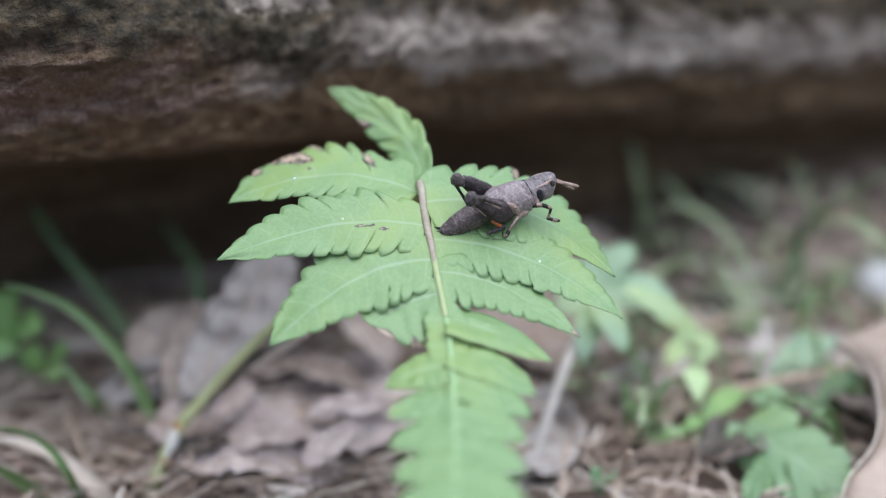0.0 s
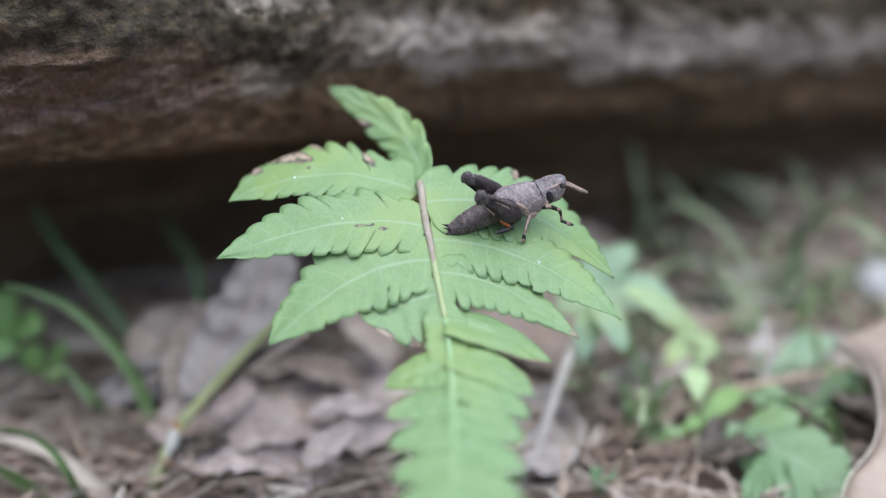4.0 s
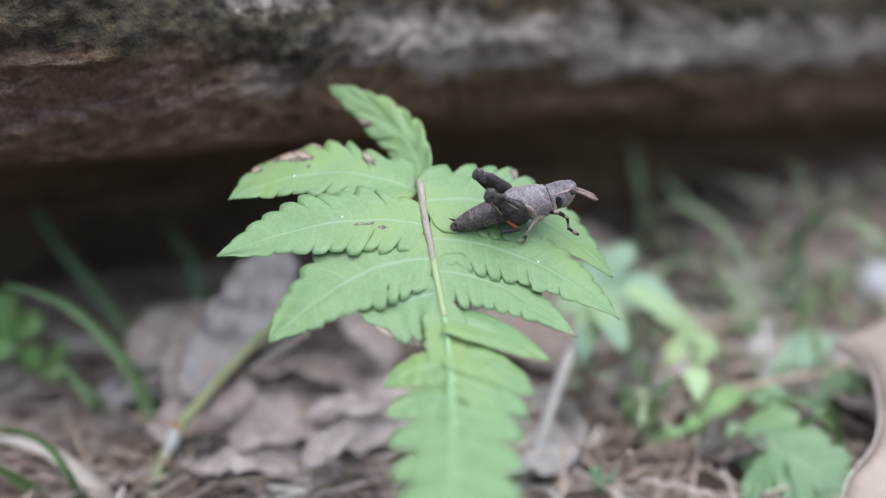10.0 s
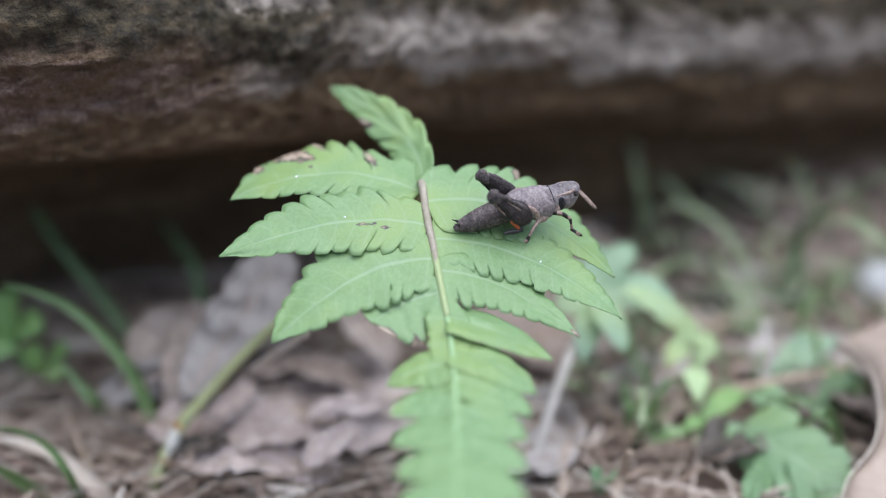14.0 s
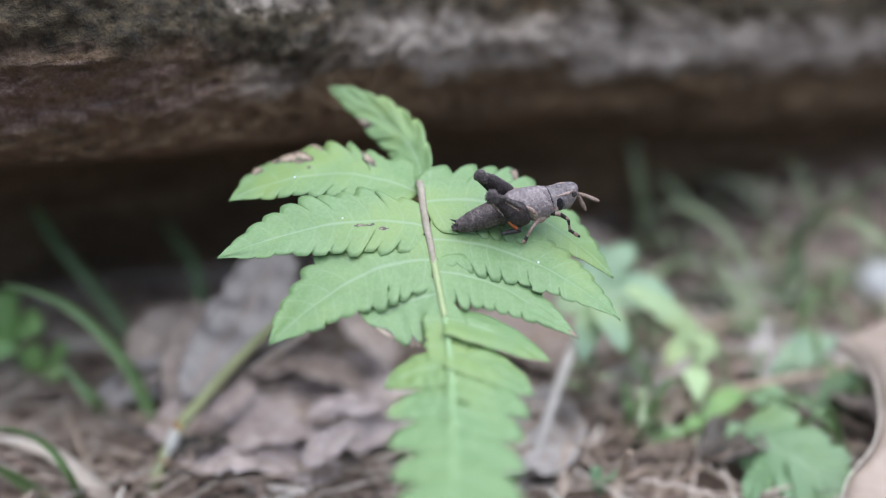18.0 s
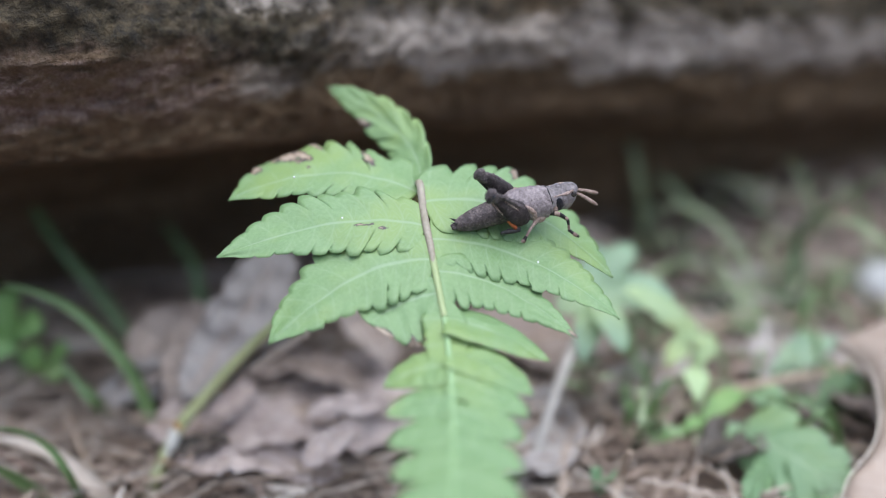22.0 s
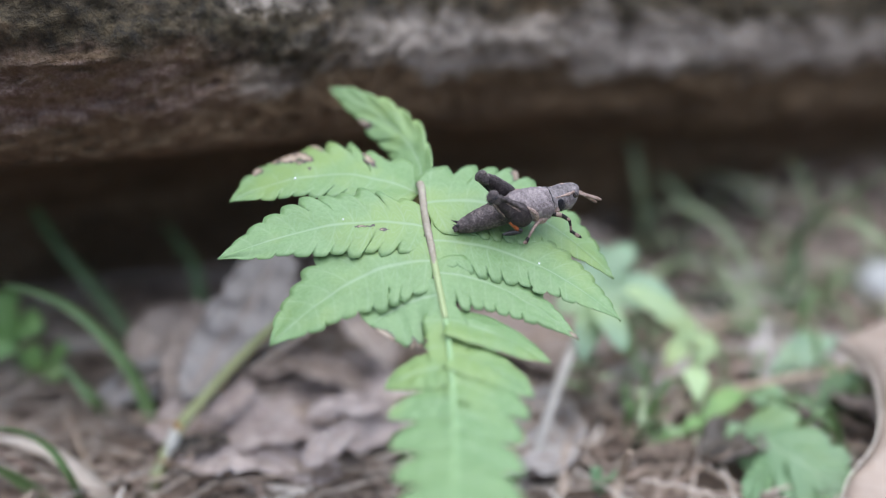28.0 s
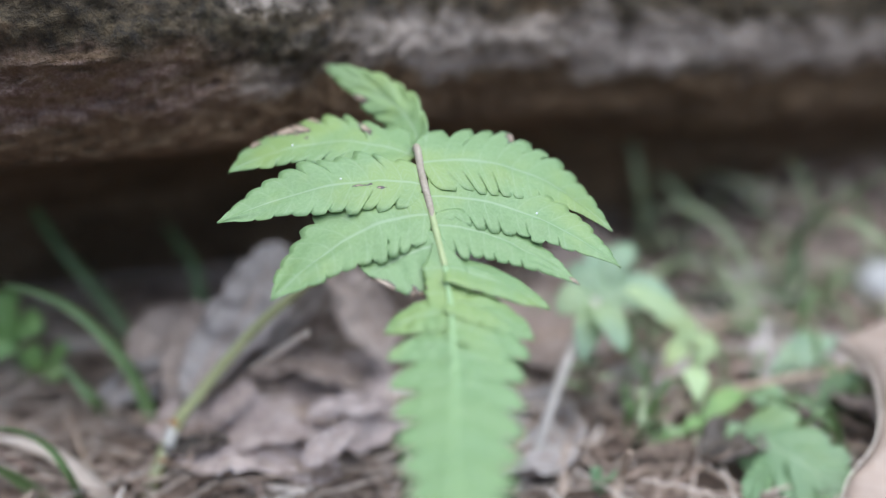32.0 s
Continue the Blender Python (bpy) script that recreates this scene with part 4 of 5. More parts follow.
dead_leaf(lay((0.0139, 0.1972, 0.0000), 0.004, 10, 3, 60), 0.036, 0.026, 0.5, 0.003, 7.1, DEAD_GREY, "flat grey dead leaf on the ground")
dead_leaf(lay((0.0223, 0.2364, 0.0000), 0.006, 10, 3, 20), 0.040, 0.026, 0.6, 0.003, 8.1, DEAD, "brown dead leaf on the ground")
dead_leaf(lay((0.0686, 0.2578, 0.0000), 0.003, 8, 3, -15), 0.034, 0.017, 0.6, 0.004, 9.3, DEAD_GREY, "grey dead leaf lying flat by the rock")
dead_leaf(lay((0.0384, 0.2792, 0.0000), 0.004, 12, 3, 35), 0.034, 0.02, 0.8, 0.004, 10.3, DEAD, "brown dead leaf under the rock")
# this leaf's dark colour stands in for the shadowed gap below the herb
dead_leaf(lay((0.0548, 0.1922, 0.0000), 0.007, 4, -4, 40), 0.016, 0.012, 0.3, 0.002, 12.6, DEAD_SHADE_DARK, "near-black dead leaf standing in for the shade under the herb")
dead_leaf(lay((0.0773, 0.2244, 0.0000), 0.004, 8, -3, 70), 0.036, 0.026, 0.6, 0.004, 11.9, DEAD_GREY, "grey dead leaf between small plants")


for x, y, lift, turn, size, what in ((-0.036, 0.213, 0.0125, 25, 0.018, DEAD), (-0.024, 0.211, 0.0125, -35, 0.020, DEAD), (-0.040, 0.200, 0.0115, 70, 0.014, DEAD_PALE), (-0.018, 0.198, 0.0125, 10, 0.016, DEAD_PALE),
                                     (-0.020, 0.186, 0.011, 50, 0.015, DEAD_PALE), (-0.046, 0.190, 0.009, 5, 0.012, DEAD_SHADE_DARK)):
    dead_leaf(lay((x, y, 0.0), lift, 6, -4, turn), size, size * 0.42, 0.5, 0.002, 40 * x + 90 * y, what, "torn scrap of dead leaf on a flat leaf", "torn leaf scraps")
# near-black leaves that paint the overhang's shade onto the ground here
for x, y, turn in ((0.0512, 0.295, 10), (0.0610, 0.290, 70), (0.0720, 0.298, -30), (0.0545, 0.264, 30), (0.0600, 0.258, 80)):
    dead_leaf(lay((x, y, 0.0), 0.006, 8, -3, turn), 0.024, 0.015, 0.5, 0.003, 60 * x + 20 * y, DEAD_SHADE_DARK, "near-black dead leaf standing in for shade at the mouth of the hollow", "rotten leaves")


def rim_leaf():
    """The broad tan leaf at the edge: a sheet that rises to a wavy pale rim."""
    rim = [Vector(p) for p in ((0.0758, 0.2053, 0.0232), (0.0788, 0.1955, 0.0226), (0.0785, 0.1866, 0.0197), (0.0756, 0.1792, 0.0162), (0.0700, 0.1738, 0.0128), (0.0669, 0.1682, 0.0088))]
    bm = bmesh.new()
    grid = []
    for i in range(31):
        c = curve_at(rim, i / 30)
        row = []
        for j in range(17):
            q = j / 16
            d = 0.055 * q
            z = c.z + (0.004 + 0.006 * math.sin(i * 0.2)) * math.sin(q * 3.0) - 0.008 * q * q + 0.0018 * noise.noise(Vector((i * 0.25, q * 5, 2)))
            row.append(bm.verts.new((c.x + d * 0.95, c.y + d * (0.35 - 0.5 * i / 30), z - 0.0012 * math.exp(-q * 30))))
        grid.append(row)
    for a, b in zip(grid, grid[1:]):
        for j in range(16):
            bm.faces.new((a[j], a[j + 1], b[j + 1], b[j]))
    ob = part("dead_leaf", bm, DEAD_TAN)
    thick(ob, 0.5 * MM)
    part("rim", tube([q + Vector((0, 0, 0.0004)) for q in rim], [0.12 * MM, 0.2 * MM, 0.12 * MM], 8, 60, lumps=0.2), HUSK, ob, "pale rolled rim")
    return tagged(ob, "broad tan dead leaf with a wavy pale rim", "dead leaf")


rim_leaf()
rng = random.Random(5)
for k in range(46):
    x, y = rng.uniform(-0.17, 0.2), rng.uniform(0.19, 0.43)
    if abs(x) > 0.05 + y * 0.42:
        continue
    dead_leaf(pose(x, y, swell(x, y) + rng.uniform(0.001, 0.006), rng.uniform(-25, 25), rng.uniform(-20, 20), rng.uniform(0, 360)), rng.uniform(0.014, 0.034), rng.uniform(0.008, 0.018), rng.uniform(0.3, 1.1), 0.0025, k * 1.7,
              rng.choice((DEAD, DEAD, DEAD_GREY)), "small brown dead leaf in the litter", "small dead leaves")


def stick(points, r, material, label, name="twig", category="twig", group=""):
    pts = [Vector(p) for p in points]
    return tagged(part(name, tube(pts, [r, r * 0.9, r * 0.7], 8, 18, lumps=0.25), material), label, category, group)


stick([(-0.0361, 0.1998, 0.0195), (-0.0303, 0.1968, 0.0253), (-0.0247, 0.1953, 0.0302)], 0.8 * MM, HUSK, "pale split straw leaning in the litter", "straw", "straw")
stick([(-0.0543, 0.1925, 0.0020), (-0.0395, 0.1952, 0.0040), (-0.0287, 0.1958, 0.0030)], 0.7 * MM, TWIG, "thin brown twig on the litter")
stick([(0.0311, 0.1820, 0.0020), (0.0328, 0.1851, 0.0060), (0.0332, 0.1807, 0.0140)], 0.8 * MM, STRAW, "pinkish dry stem stub standing in the litter", "stem_stub", "stem")
stick([(-0.0295, 0.2247, 0.0040), (-0.0173, 0.2237, 0.0060), (-0.0102, 0.2264, 0.0030)], 0.9 * MM, STRAW, "tan stick on the litter")
stick([(0.0581, 0.2081, 0.0100), (0.0694, 0.2091, 0.0120), (0.0830, 0.2158, 0.0100)], 0.8 * MM, STRAW, "thin dry stalk lying across the plants")
stick([(0.0551, 0.2386, 0.0060), (0.0697, 0.2428, 0.0080), (0.0859, 0.2443, 0.0050)], 1.0 * MM, STRAW, "thin dry stalk lying by the rock")
for k in range(110):
    x, y = rng.uniform(-0.16, 0.17), rng.uniform(0.195, 0.36)
    a, ln = rng.uniform(0, math.pi), rng.uniform(0.012, 0.045)
    d = Vector((math.cos(a), math.sin(a), 0)) * ln / 2
    c = Vector((x, y, swell(x, y) + rng.uniform(0.002, 0.005)))
    lift = Vector((0, 0, rng.uniform(-0.002, 0.004)))
    stick([c - d - lift, c + Vector((rng.uniform(-1, 1), rng.uniform(-1, 1), 0.6)) * 0.0015, c + d + lift], rng.uniform(0.2, 0.6) * MM, rng.choice((TWIG, STRAW, STRAW)), "dry brown twig in the litter", group="litter twigs")


def straw_mat():
    """Loose needles, straw and crumbs, too many to count."""
    verts, faces = [], []

    def strip(c, d, n, ws, bow):
        k = len(verts)
        for q, w in zip((-1, 0, 1), ws):
            p = c + d * q + (n * bow if q == 0 else Vector((0, 0, 0)))
            verts.extend((p + n * w, p + Vector((0, 0, w * 0.6)), p - n * w))
        for q in (0, 3):
            for i in range(2):
                faces.append((k + q + i, k + q + i + 1, k + q + i + 4, k + q + i + 3))

    for k in range(10000):
        x, y = rng.uniform(-0.24, 0.26), 0.15 + 0.31 * rng.random() ** 1.2
        a, ln = rng.uniform(0, math.tau), rng.uniform(0.004, 0.030)
        d = Vector((math.cos(a), math.sin(a), rng.uniform(-0.14, 0.18))).normalized() * ln / 2
        c = Vector((x, y, swell(x, y) + rng.uniform(0.0, 0.006)))
        n = Vector((-d.y, d.x, 0)).normalized()
        r = rng.uniform(0.12, 0.5) * MM
        strip(c, d, n, (r * 0.7, r, r * 0.5), rng.uniform(-0.12, 0.12) * ln)
    for k in range(2600):
        x, y = rng.uniform(-0.24, 0.26), rng.uniform(0.16, 0.44)
        a, ln = rng.uniform(0, math.tau), rng.uniform(0.003, 0.016)
        d = Vector((math.cos(a), math.sin(a), rng.uniform(-0.35, 0.35))).normalized() * ln / 2
        n = Vector((-d.y, d.x, rng.uniform(-0.4, 0.4) * ln)).normalized()
        w = rng.uniform(0.3, 1.0) * MM
        strip(Vector((x, y, swell(x, y) + rng.uniform(0.001, 0.006))), d, n, (w * rng.uniform(0.2, 0.9), w, w * rng.uniform(0.1, 0.8)), 0.0)
    # long dry needles, most of them lying across the slope
    for k in range(520):
        x, y = rng.uniform(-0.12, 0.02), rng.uniform(0.175, 0.27)
        a, ln = rng.gauss(0.1, 0.45), rng.uniform(0.014, 0.036)
        d = Vector((math.cos(a), math.sin(a), rng.uniform(-0.10, 0.12))).normalized() * ln / 2
        n = Vector((-d.y, d.x, 0)).normalized()
        r = rng.uniform(0.18, 0.42) * MM
        strip(Vector((x, y, swell(x, y) + rng.uniform(0.001, 0.0075))), d, n, (r * 0.8, r, r * 0.7), rng.uniform(-0.05, 0.05) * ln)
    # needles and torn scraps that have dropped on the flat leaves
    own = random.Random(31)
    for k in range(26):
        x, y = own.uniform(-0.048, -0.004), own.uniform(0.192, 0.220)
        a, ln = own.gauss(0.15, 0.6), own.uniform(0.008, 0.028)
        d = Vector((math.cos(a), math.sin(a), own.uniform(-0.08, 0.10))).normalized() * ln / 2
        n = Vector((-d.y, d.x, 0)).normalized()
        r = own.uniform(0.2, 0.55) * MM
        strip(Vector((x, y, swell(x, y) + own.uniform(0.0085, 0.0125))), d, n, (r * 0.8, r, r * 0.7), own.uniform(-0.05, 0.05) * ln)
    me = bpy.data.meshes.new("litter")
    me.from_pydata(verts, [], faces)
    n = Net("loose_straw", 0.8)
    geo = n.t.nodes.new("ShaderNodeNewGeometry")
    c = n.ramp(geo.outputs["Random Per Island"], (0.0, (0.025, 0.016, 0.011)), (0.25, (0.17, 0.108, 0.076)), (0.55, (0.39, 0.285, 0.222)), (0.85, (0.57, 0.465, 0.39)), (1.0, (0.76, 0.67, 0.60)))
    n.colour(n.mix(n.math("MULTIPLY", n.noise(300), 0.5), c, (0.14, 0.10, 0.08)))
    me.materials.append(n.m)
    return tagged(new("litter", me), "loose brown needles, straw and crumbs of dead leaves", "leaf litter", kind="stuff")


straw_mat()


# ---- grass ----
def grass_tuft(blades, material, label, group=""):
    root = Vector(blades[0][0][0])
    root.z = swell(root.x, root.y)
    tuft = tagged(new("grass"), label, "grass", group)
    tuft.location = root
    for pts, width in blades:
        part("blade", ribbon([Vector(p) - root for p in pts], width, side=(1, 0.1, 0.25)), material, tuft)
    return tuft


grass_tuft([(((-0.0573, 0.2031, -0.0014), (-0.0570, 0.2023, 0.0039), (-0.0584, 0.2034, 0.0110), (-0.0623, 0.2050, 0.0192), (-0.0703, 0.2077, 0.0273), (-0.0779, 0.2093, 0.0309), (-0.0855, 0.2101, 0.0326)), 0.0030)], GRASS, "arching green blade of grass")
grass_tuft([(((-0.0701, 0.2385, -0.0012), (-0.0706, 0.2386, 0.0060), (-0.0769, 0.2423, 0.0140), (-0.0855, 0.2466, 0.0232), (-0.0924, 0.2524, 0.0310), (-0.0966, 0.2572, 0.0366)), 0.0030)], GRASS, "long green blade of grass in the hollow's shade")
grass_tuft([(((-0.0561, 0.2494, -0.0015), (-0.0562, 0.2510, 0.0066), (-0.0578, 0.2548, 0.0147), (-0.0616, 0.2579, 0.0191), (-0.0660, 0.2612, 0.0237)), 0.0027)], GRASS, "short green blade of grass in the shade")
grass_tuft([(((-0.0669, 0.1856, -0.0020), (-0.0665, 0.1798, 0.0092), (-0.0700, 0.1807, 0.0152), (-0.0746, 0.1797, 0.0192), (-0.0808, 0.1784, 0.0205)), 0.0016)], GRASS, "thin bright green blade of grass bending over")
grass_tuft([(((-0.0704, 0.1834, -0.0010), (-0.0739, 0.1810, 0.0057), (-0.0775, 0.1788, 0.0111), (-0.0818, 0.1761, 0.0157)), 0.0030)], GRASS, "broad green blade of grass lying low")
grass_tuft([(((-0.0586, 0.1808, 0.0010), (-0.0635, 0.1822, 0.0062), (-0.0696, 0.1855, 0.0092), (-0.0781, 0.1896, 0.0098), (-0.0874, 0.1924, 0.0098)), 0.0032)], HUSK, "broad pale dead blade of grass")
grass_tuft([(((-0.0676, 0.2127, -0.0010), (-0.0678, 0.2044, 0.0090), (-0.0714, 0.2053, 0.0130), (-0.0752, 0.2079, 0.0166)), 0.0028)], GRASS, "low green blade of grass in the litter")
grass_tuft([(((0.0503, 0.2800, -0.0020), (0.0546, 0.3168, 0.0011), (0.0522, 0.3229, 0.0141), (0.0482, 0.3290, 0.0272)), 0.0036)], GRASS, "dark upright blade of grass under the rock")
RIGHT = (
    (((0.0537, 0.2959, 0.0035), (0.0507, 0.2868, 0.0195), (0.0479, 0.2867, 0.0310), (0.0456, 0.2886, 0.0400)), 0.0030),
    (((0.0760, 0.2521, -0.0009), (0.0730, 0.2544, 0.0079), (0.0698, 0.2583, 0.0162), (0.0633, 0.2618, 0.0237), (0.0549, 0.2652, 0.0257), (0.0446, 0.2657, 0.0219)), 0.0025),
    (((0.0692, 0.2907, 0.0042), (0.0630, 0.2855, 0.0168), (0.0579, 0.2849, 0.0226), (0.0531, 0.2855, 0.0262)), 0.0028),
    (((0.1019, 0.2901, 0.0029), (0.0951, 0.2847, 0.0149), (0.0911, 0.2840, 0.0230), (0.0867, 0.2851, 0.0301)), 0.0028),
    (((0.0812, 0.2580, 0.0010), (0.0815, 0.2567, 0.0141), (0.0816, 0.2549, 0.0221), (0.0828, 0.2495, 0.0295), (0.0871, 0.2426, 0.0384), (0.0935, 0.2337, 0.0477)), 0.0062),
    (((0.0803, 0.2560, 0.0010), (0.0808, 0.2550, 0.0105), (0.0814, 0.2538, 0.0198), (0.0822, 0.2489, 0.0281), (0.0856, 0.2430, 0.0321), (0.0894, 0.2358, 0.0332), (0.0935, 0.2261, 0.0314)), 0.0042),
    (((0.0747, 0.2342, 0.0013), (0.0722, 0.2383, 0.0054), (0.0688, 0.2420, 0.0109), (0.0642, 0.2468, 0.0166), (0.0617, 0.2520, 0.0206)), 0.0028),
    (((0.1123, 0.2649, -0.0038), (0.1046, 0.2666, 0.0047), (0.0973, 0.2675, 0.0089), (0.0905, 0.2680, 0.0099)), 0.0034),
    (((0.0743, 0.2792, 0.0032), (0.0773, 0.2771, 0.0105), (0.0822, 0.2752, 0.0137), (0.0886, 0.2728, 0.0132)), 0.0024),
    (((0.0434, 0.2405, 0.0149), (0.0506, 0.2477, 0.0184), (0.0601, 0.2515, 0.0195)), 0.0020),
)
rng = random.Random(21)
for k in range(44):
    x, y = rng.uniform(0.045, 0.15), rng.uniform(0.21, 0.30)
    a, h, bend = rng.uniform(0, math.tau), rng.uniform(0.008, 0.020), rng.uniform(0.008, 0.022)
    d = Vector((math.cos(a), math.sin(a) * 0.5, 0)) * bend
    r = Vector((x, y, swell(x, y) - 0.001))
    grass_tuft([((r, r + Vector((0, 0, h * 0.6)) + d * 0.2, r + Vector((0, 0, h)) + d * 0.8, r + Vector((0, 0, h * 0.85)) + d * 1.7), rng.uniform(0.0008, 0.0020))], rng.choice((GRASS, GRASS_PALE, GRASS_PALE)), "thin green blade of grass in the litter", "thin grass")
for k in range(64):
    x, y = rng.uniform(0.026, 0.095), rng.uniform(0.192, 0.26)
    a, h, bend = rng.uniform(0, math.tau), rng.uniform(0.007, 0.016), rng.uniform(0.004, 0.012)
    d = Vector((math.cos(a), math.sin(a) * 0.6, 0)) * bend
    r = Vector((x, y, swell(x, y) - 0.001))
    grass_tuft([((r, r + Vector((0, 0, h * 0.7)) + d * 0.3, r + Vector((0, 0, h)) + d, r + Vector((0, 0, h * 0.8)) + d * 1.8), rng.uniform(0.0008, 0.0018))], rng.choice((GRASS, GRASS_PALE)), "thin green blade of grass in the litter", "thin grass")
for a, b, c in (((0.0246, 0.2260, -0.0010), (0.0238, 0.2048, 0.0159), (0.0279, 0.2035, 0.0192)), ((0.0273, 0.2226, -0.0010), (0.0293, 0.2043, 0.0149), (0.0339, 0.2023, 0.0167)), ((0.0331, 0.2203, -0.0010), (0.0271, 0.2036, 0.0134), (0.0221, 0.2035, 0.0152)),
                ((0.0378, 0.2025, -0.0010), (0.0368, 0.1907, 0.0122), (0.0379, 0.1963, 0.0160)), ((0.0478, 0.2085, -0.0010), (0.0400, 0.1942, 0.0117), (0.0358, 0.1944, 0.0120)), ((0.0359, 0.2237, -0.0010), (0.0369, 0.2026, 0.0134), (0.0420, 0.2007, 0.0133))):
    grass_tuft([((a, b, c), 0.0020)], GRASS_PALE, "thin low blade of grass in the litter", "thin grass")
for pts, width in RIGHT:
    grass_tuft([(pts, width * 0.75)], GRASS_PALE, "pale green blade of grass by the rock", "grass by the rock")


# ---- small plants ----
def oval_leaf(base, tip, width, side=(1, 0.3, 0.3), sag=0.002, lobes=0, seed=0, mat=None, parent=None, origin=None):
    base, tip = Vector(base), Vector(tip)
    mid = (base + tip) / 2 + Vector((0, 0, sag))
    o = origin or Vector((0, 0, 0))
    d = (tip - base).normalized()
    s = Vector(side) - Vector(side).dot(d) * d
    bm = frond_leaflet(base - o, mid - o, tip - o, s, (width / 2, width / 2), lobes, blunt=2.6, cut=0.42 if lobes > 6 else 0.16 if lobes > 5 or not lobes else 0.55, saw=lobes > 5, seed=seed, dome=0.3 * MM)
    return part("leaf", bm, mat or HERB, parent)


def herb(name, label, category, root, leaves, mat, stem_r=0.5 * MM, stem_mat=None, upright=False):
    """A small plant: thin stems from the root to each leaf; leaves: (base, tip, width, lobes)."""
    root = Vector(root)
    root.z = swell(root.x, root.y) - 0.001
    plant = tagged(new(name), label, category)
    plant.location = root
    for k, (b, t, w, lobes) in enumerate(leaves):
        b, t = Vector(b), Vector(t)
        mid = (root + b) / 2 + Vector((0, 0, 0.004))
        part("stem", tube([root - root, mid - root, b - root], [stem_r, stem_r * 0.8, stem_r * 0.6], 6, 10), stem_mat or mat, plant)
        steep = abs((t - b).x) < abs((t - b).z)
        turn = ((0.85, 0.5, 0.1) if steep else (0.15, 0.6, 0.7)) if upright else ((0.6, 0.8, 0.1) if steep else (0.1, 0.8, 0.5))
        oval_leaf(b, t, w, side=turn, lobes=lobes, seed=k + 40, mat=mat, parent=plant, origin=root)
    return plant


herb("small_herb", "small bright green herb with rounded leaflets", "plant", (-0.0904, 0.2244, 0.0000), (
    ((-0.0881, 0.2194, 0.0166), (-0.0918, 0.2170, 0.0218), 0.011, 0), ((-0.0881, 0.2193, 0.0164), (-0.0818, 0.2179, 0.0174), 0.009, 0), ((-0.0887, 0.2190, 0.0158), (-0.0906, 0.2132, 0.0135), 0.011, 0),
    ((-0.0832, 0.2199, 0.0076), (-0.0771, 0.2177, 0.0129), 0.007, 0), ((-0.0837, 0.2199, 0.0076), (-0.0864, 0.2167, 0.0108), 0.007, 0), ((-0.0832, 0.2197, 0.0070), (-0.0788, 0.2152, 0.0077), 0.007, 0), ((-0.0924, 0.2285, 0.0157), (-0.0924, 0.2290, 0.0208), 0.008, 0)), HERB_FRESH)
herb("seedling", "tiny green seedling in the litter", "plant", (-0.0146, 0.2040, 0.0000), (((-0.0146, 0.2001, 0.0040), (-0.0112, 0.1996, 0.0060), 0.005, 0), ((-0.0148, 0.2001, 0.0040), (-0.0175, 0.1999, 0.0050), 0.005, 0)), FERN, 0.3 * MM)
herb("seedling", "tiny dark green seedling in the litter", "plant", (0.0296, 0.1864, 0.0000), (((0.0289, 0.1823, 0.0040), (0.0305, 0.1806, 0.0080), 0.006, 0), ((0.0286, 0.1823, 0.0040), (0.0267, 0.1816, 0.0070), 0.005, 0)), HERB, 0.3 * MM)
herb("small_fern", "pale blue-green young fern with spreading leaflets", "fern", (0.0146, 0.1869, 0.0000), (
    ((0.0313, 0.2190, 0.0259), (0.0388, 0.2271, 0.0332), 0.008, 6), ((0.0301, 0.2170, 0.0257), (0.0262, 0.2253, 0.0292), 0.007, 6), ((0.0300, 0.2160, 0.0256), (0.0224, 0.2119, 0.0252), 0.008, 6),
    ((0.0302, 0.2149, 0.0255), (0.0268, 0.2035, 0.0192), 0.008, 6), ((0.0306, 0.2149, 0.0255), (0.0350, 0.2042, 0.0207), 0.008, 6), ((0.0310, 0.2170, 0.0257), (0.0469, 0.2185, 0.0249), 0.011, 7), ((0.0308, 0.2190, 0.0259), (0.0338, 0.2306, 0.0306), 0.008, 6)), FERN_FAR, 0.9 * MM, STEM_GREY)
herb("young_shoot", "bright yellow-green young shoot with soft leaves", "plant", (0.0519, 0.2091, 0.0000), (
    ((0.0510, 0.2123, 0.0182), (0.0352, 0.2125, 0.0305), 0.0059, 8), ((0.0494, 0.2118, 0.0172), (0.0435, 0.2068, 0.0160), 0.0052, 0),
    ((0.0512, 0.2103, 0.0139), (0.0550, 0.2152, 0.0174), 0.0054, 0), ((0.0499, 0.2103, 0.0139), (0.0493, 0.2003, 0.0115), 0.0054, 0)), SPRIG, upright=True)
herb("oval_herb", "small green herb with a pointed oval leaf", "plant", (0.0513, 0.2030, 0.0000), (
    ((0.0502, 0.1997, 0.0078), (0.0609, 0.2081, 0.0092), 0.0047, 0), ((0.0511, 0.1993, 0.0070), (0.0457, 0.1970, 0.0067), 0.0029, 0)), HERB_FRESH)
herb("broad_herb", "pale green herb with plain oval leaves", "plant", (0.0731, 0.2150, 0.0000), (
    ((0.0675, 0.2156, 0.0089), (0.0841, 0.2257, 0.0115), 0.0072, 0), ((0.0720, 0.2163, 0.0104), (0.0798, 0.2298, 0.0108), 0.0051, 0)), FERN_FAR)
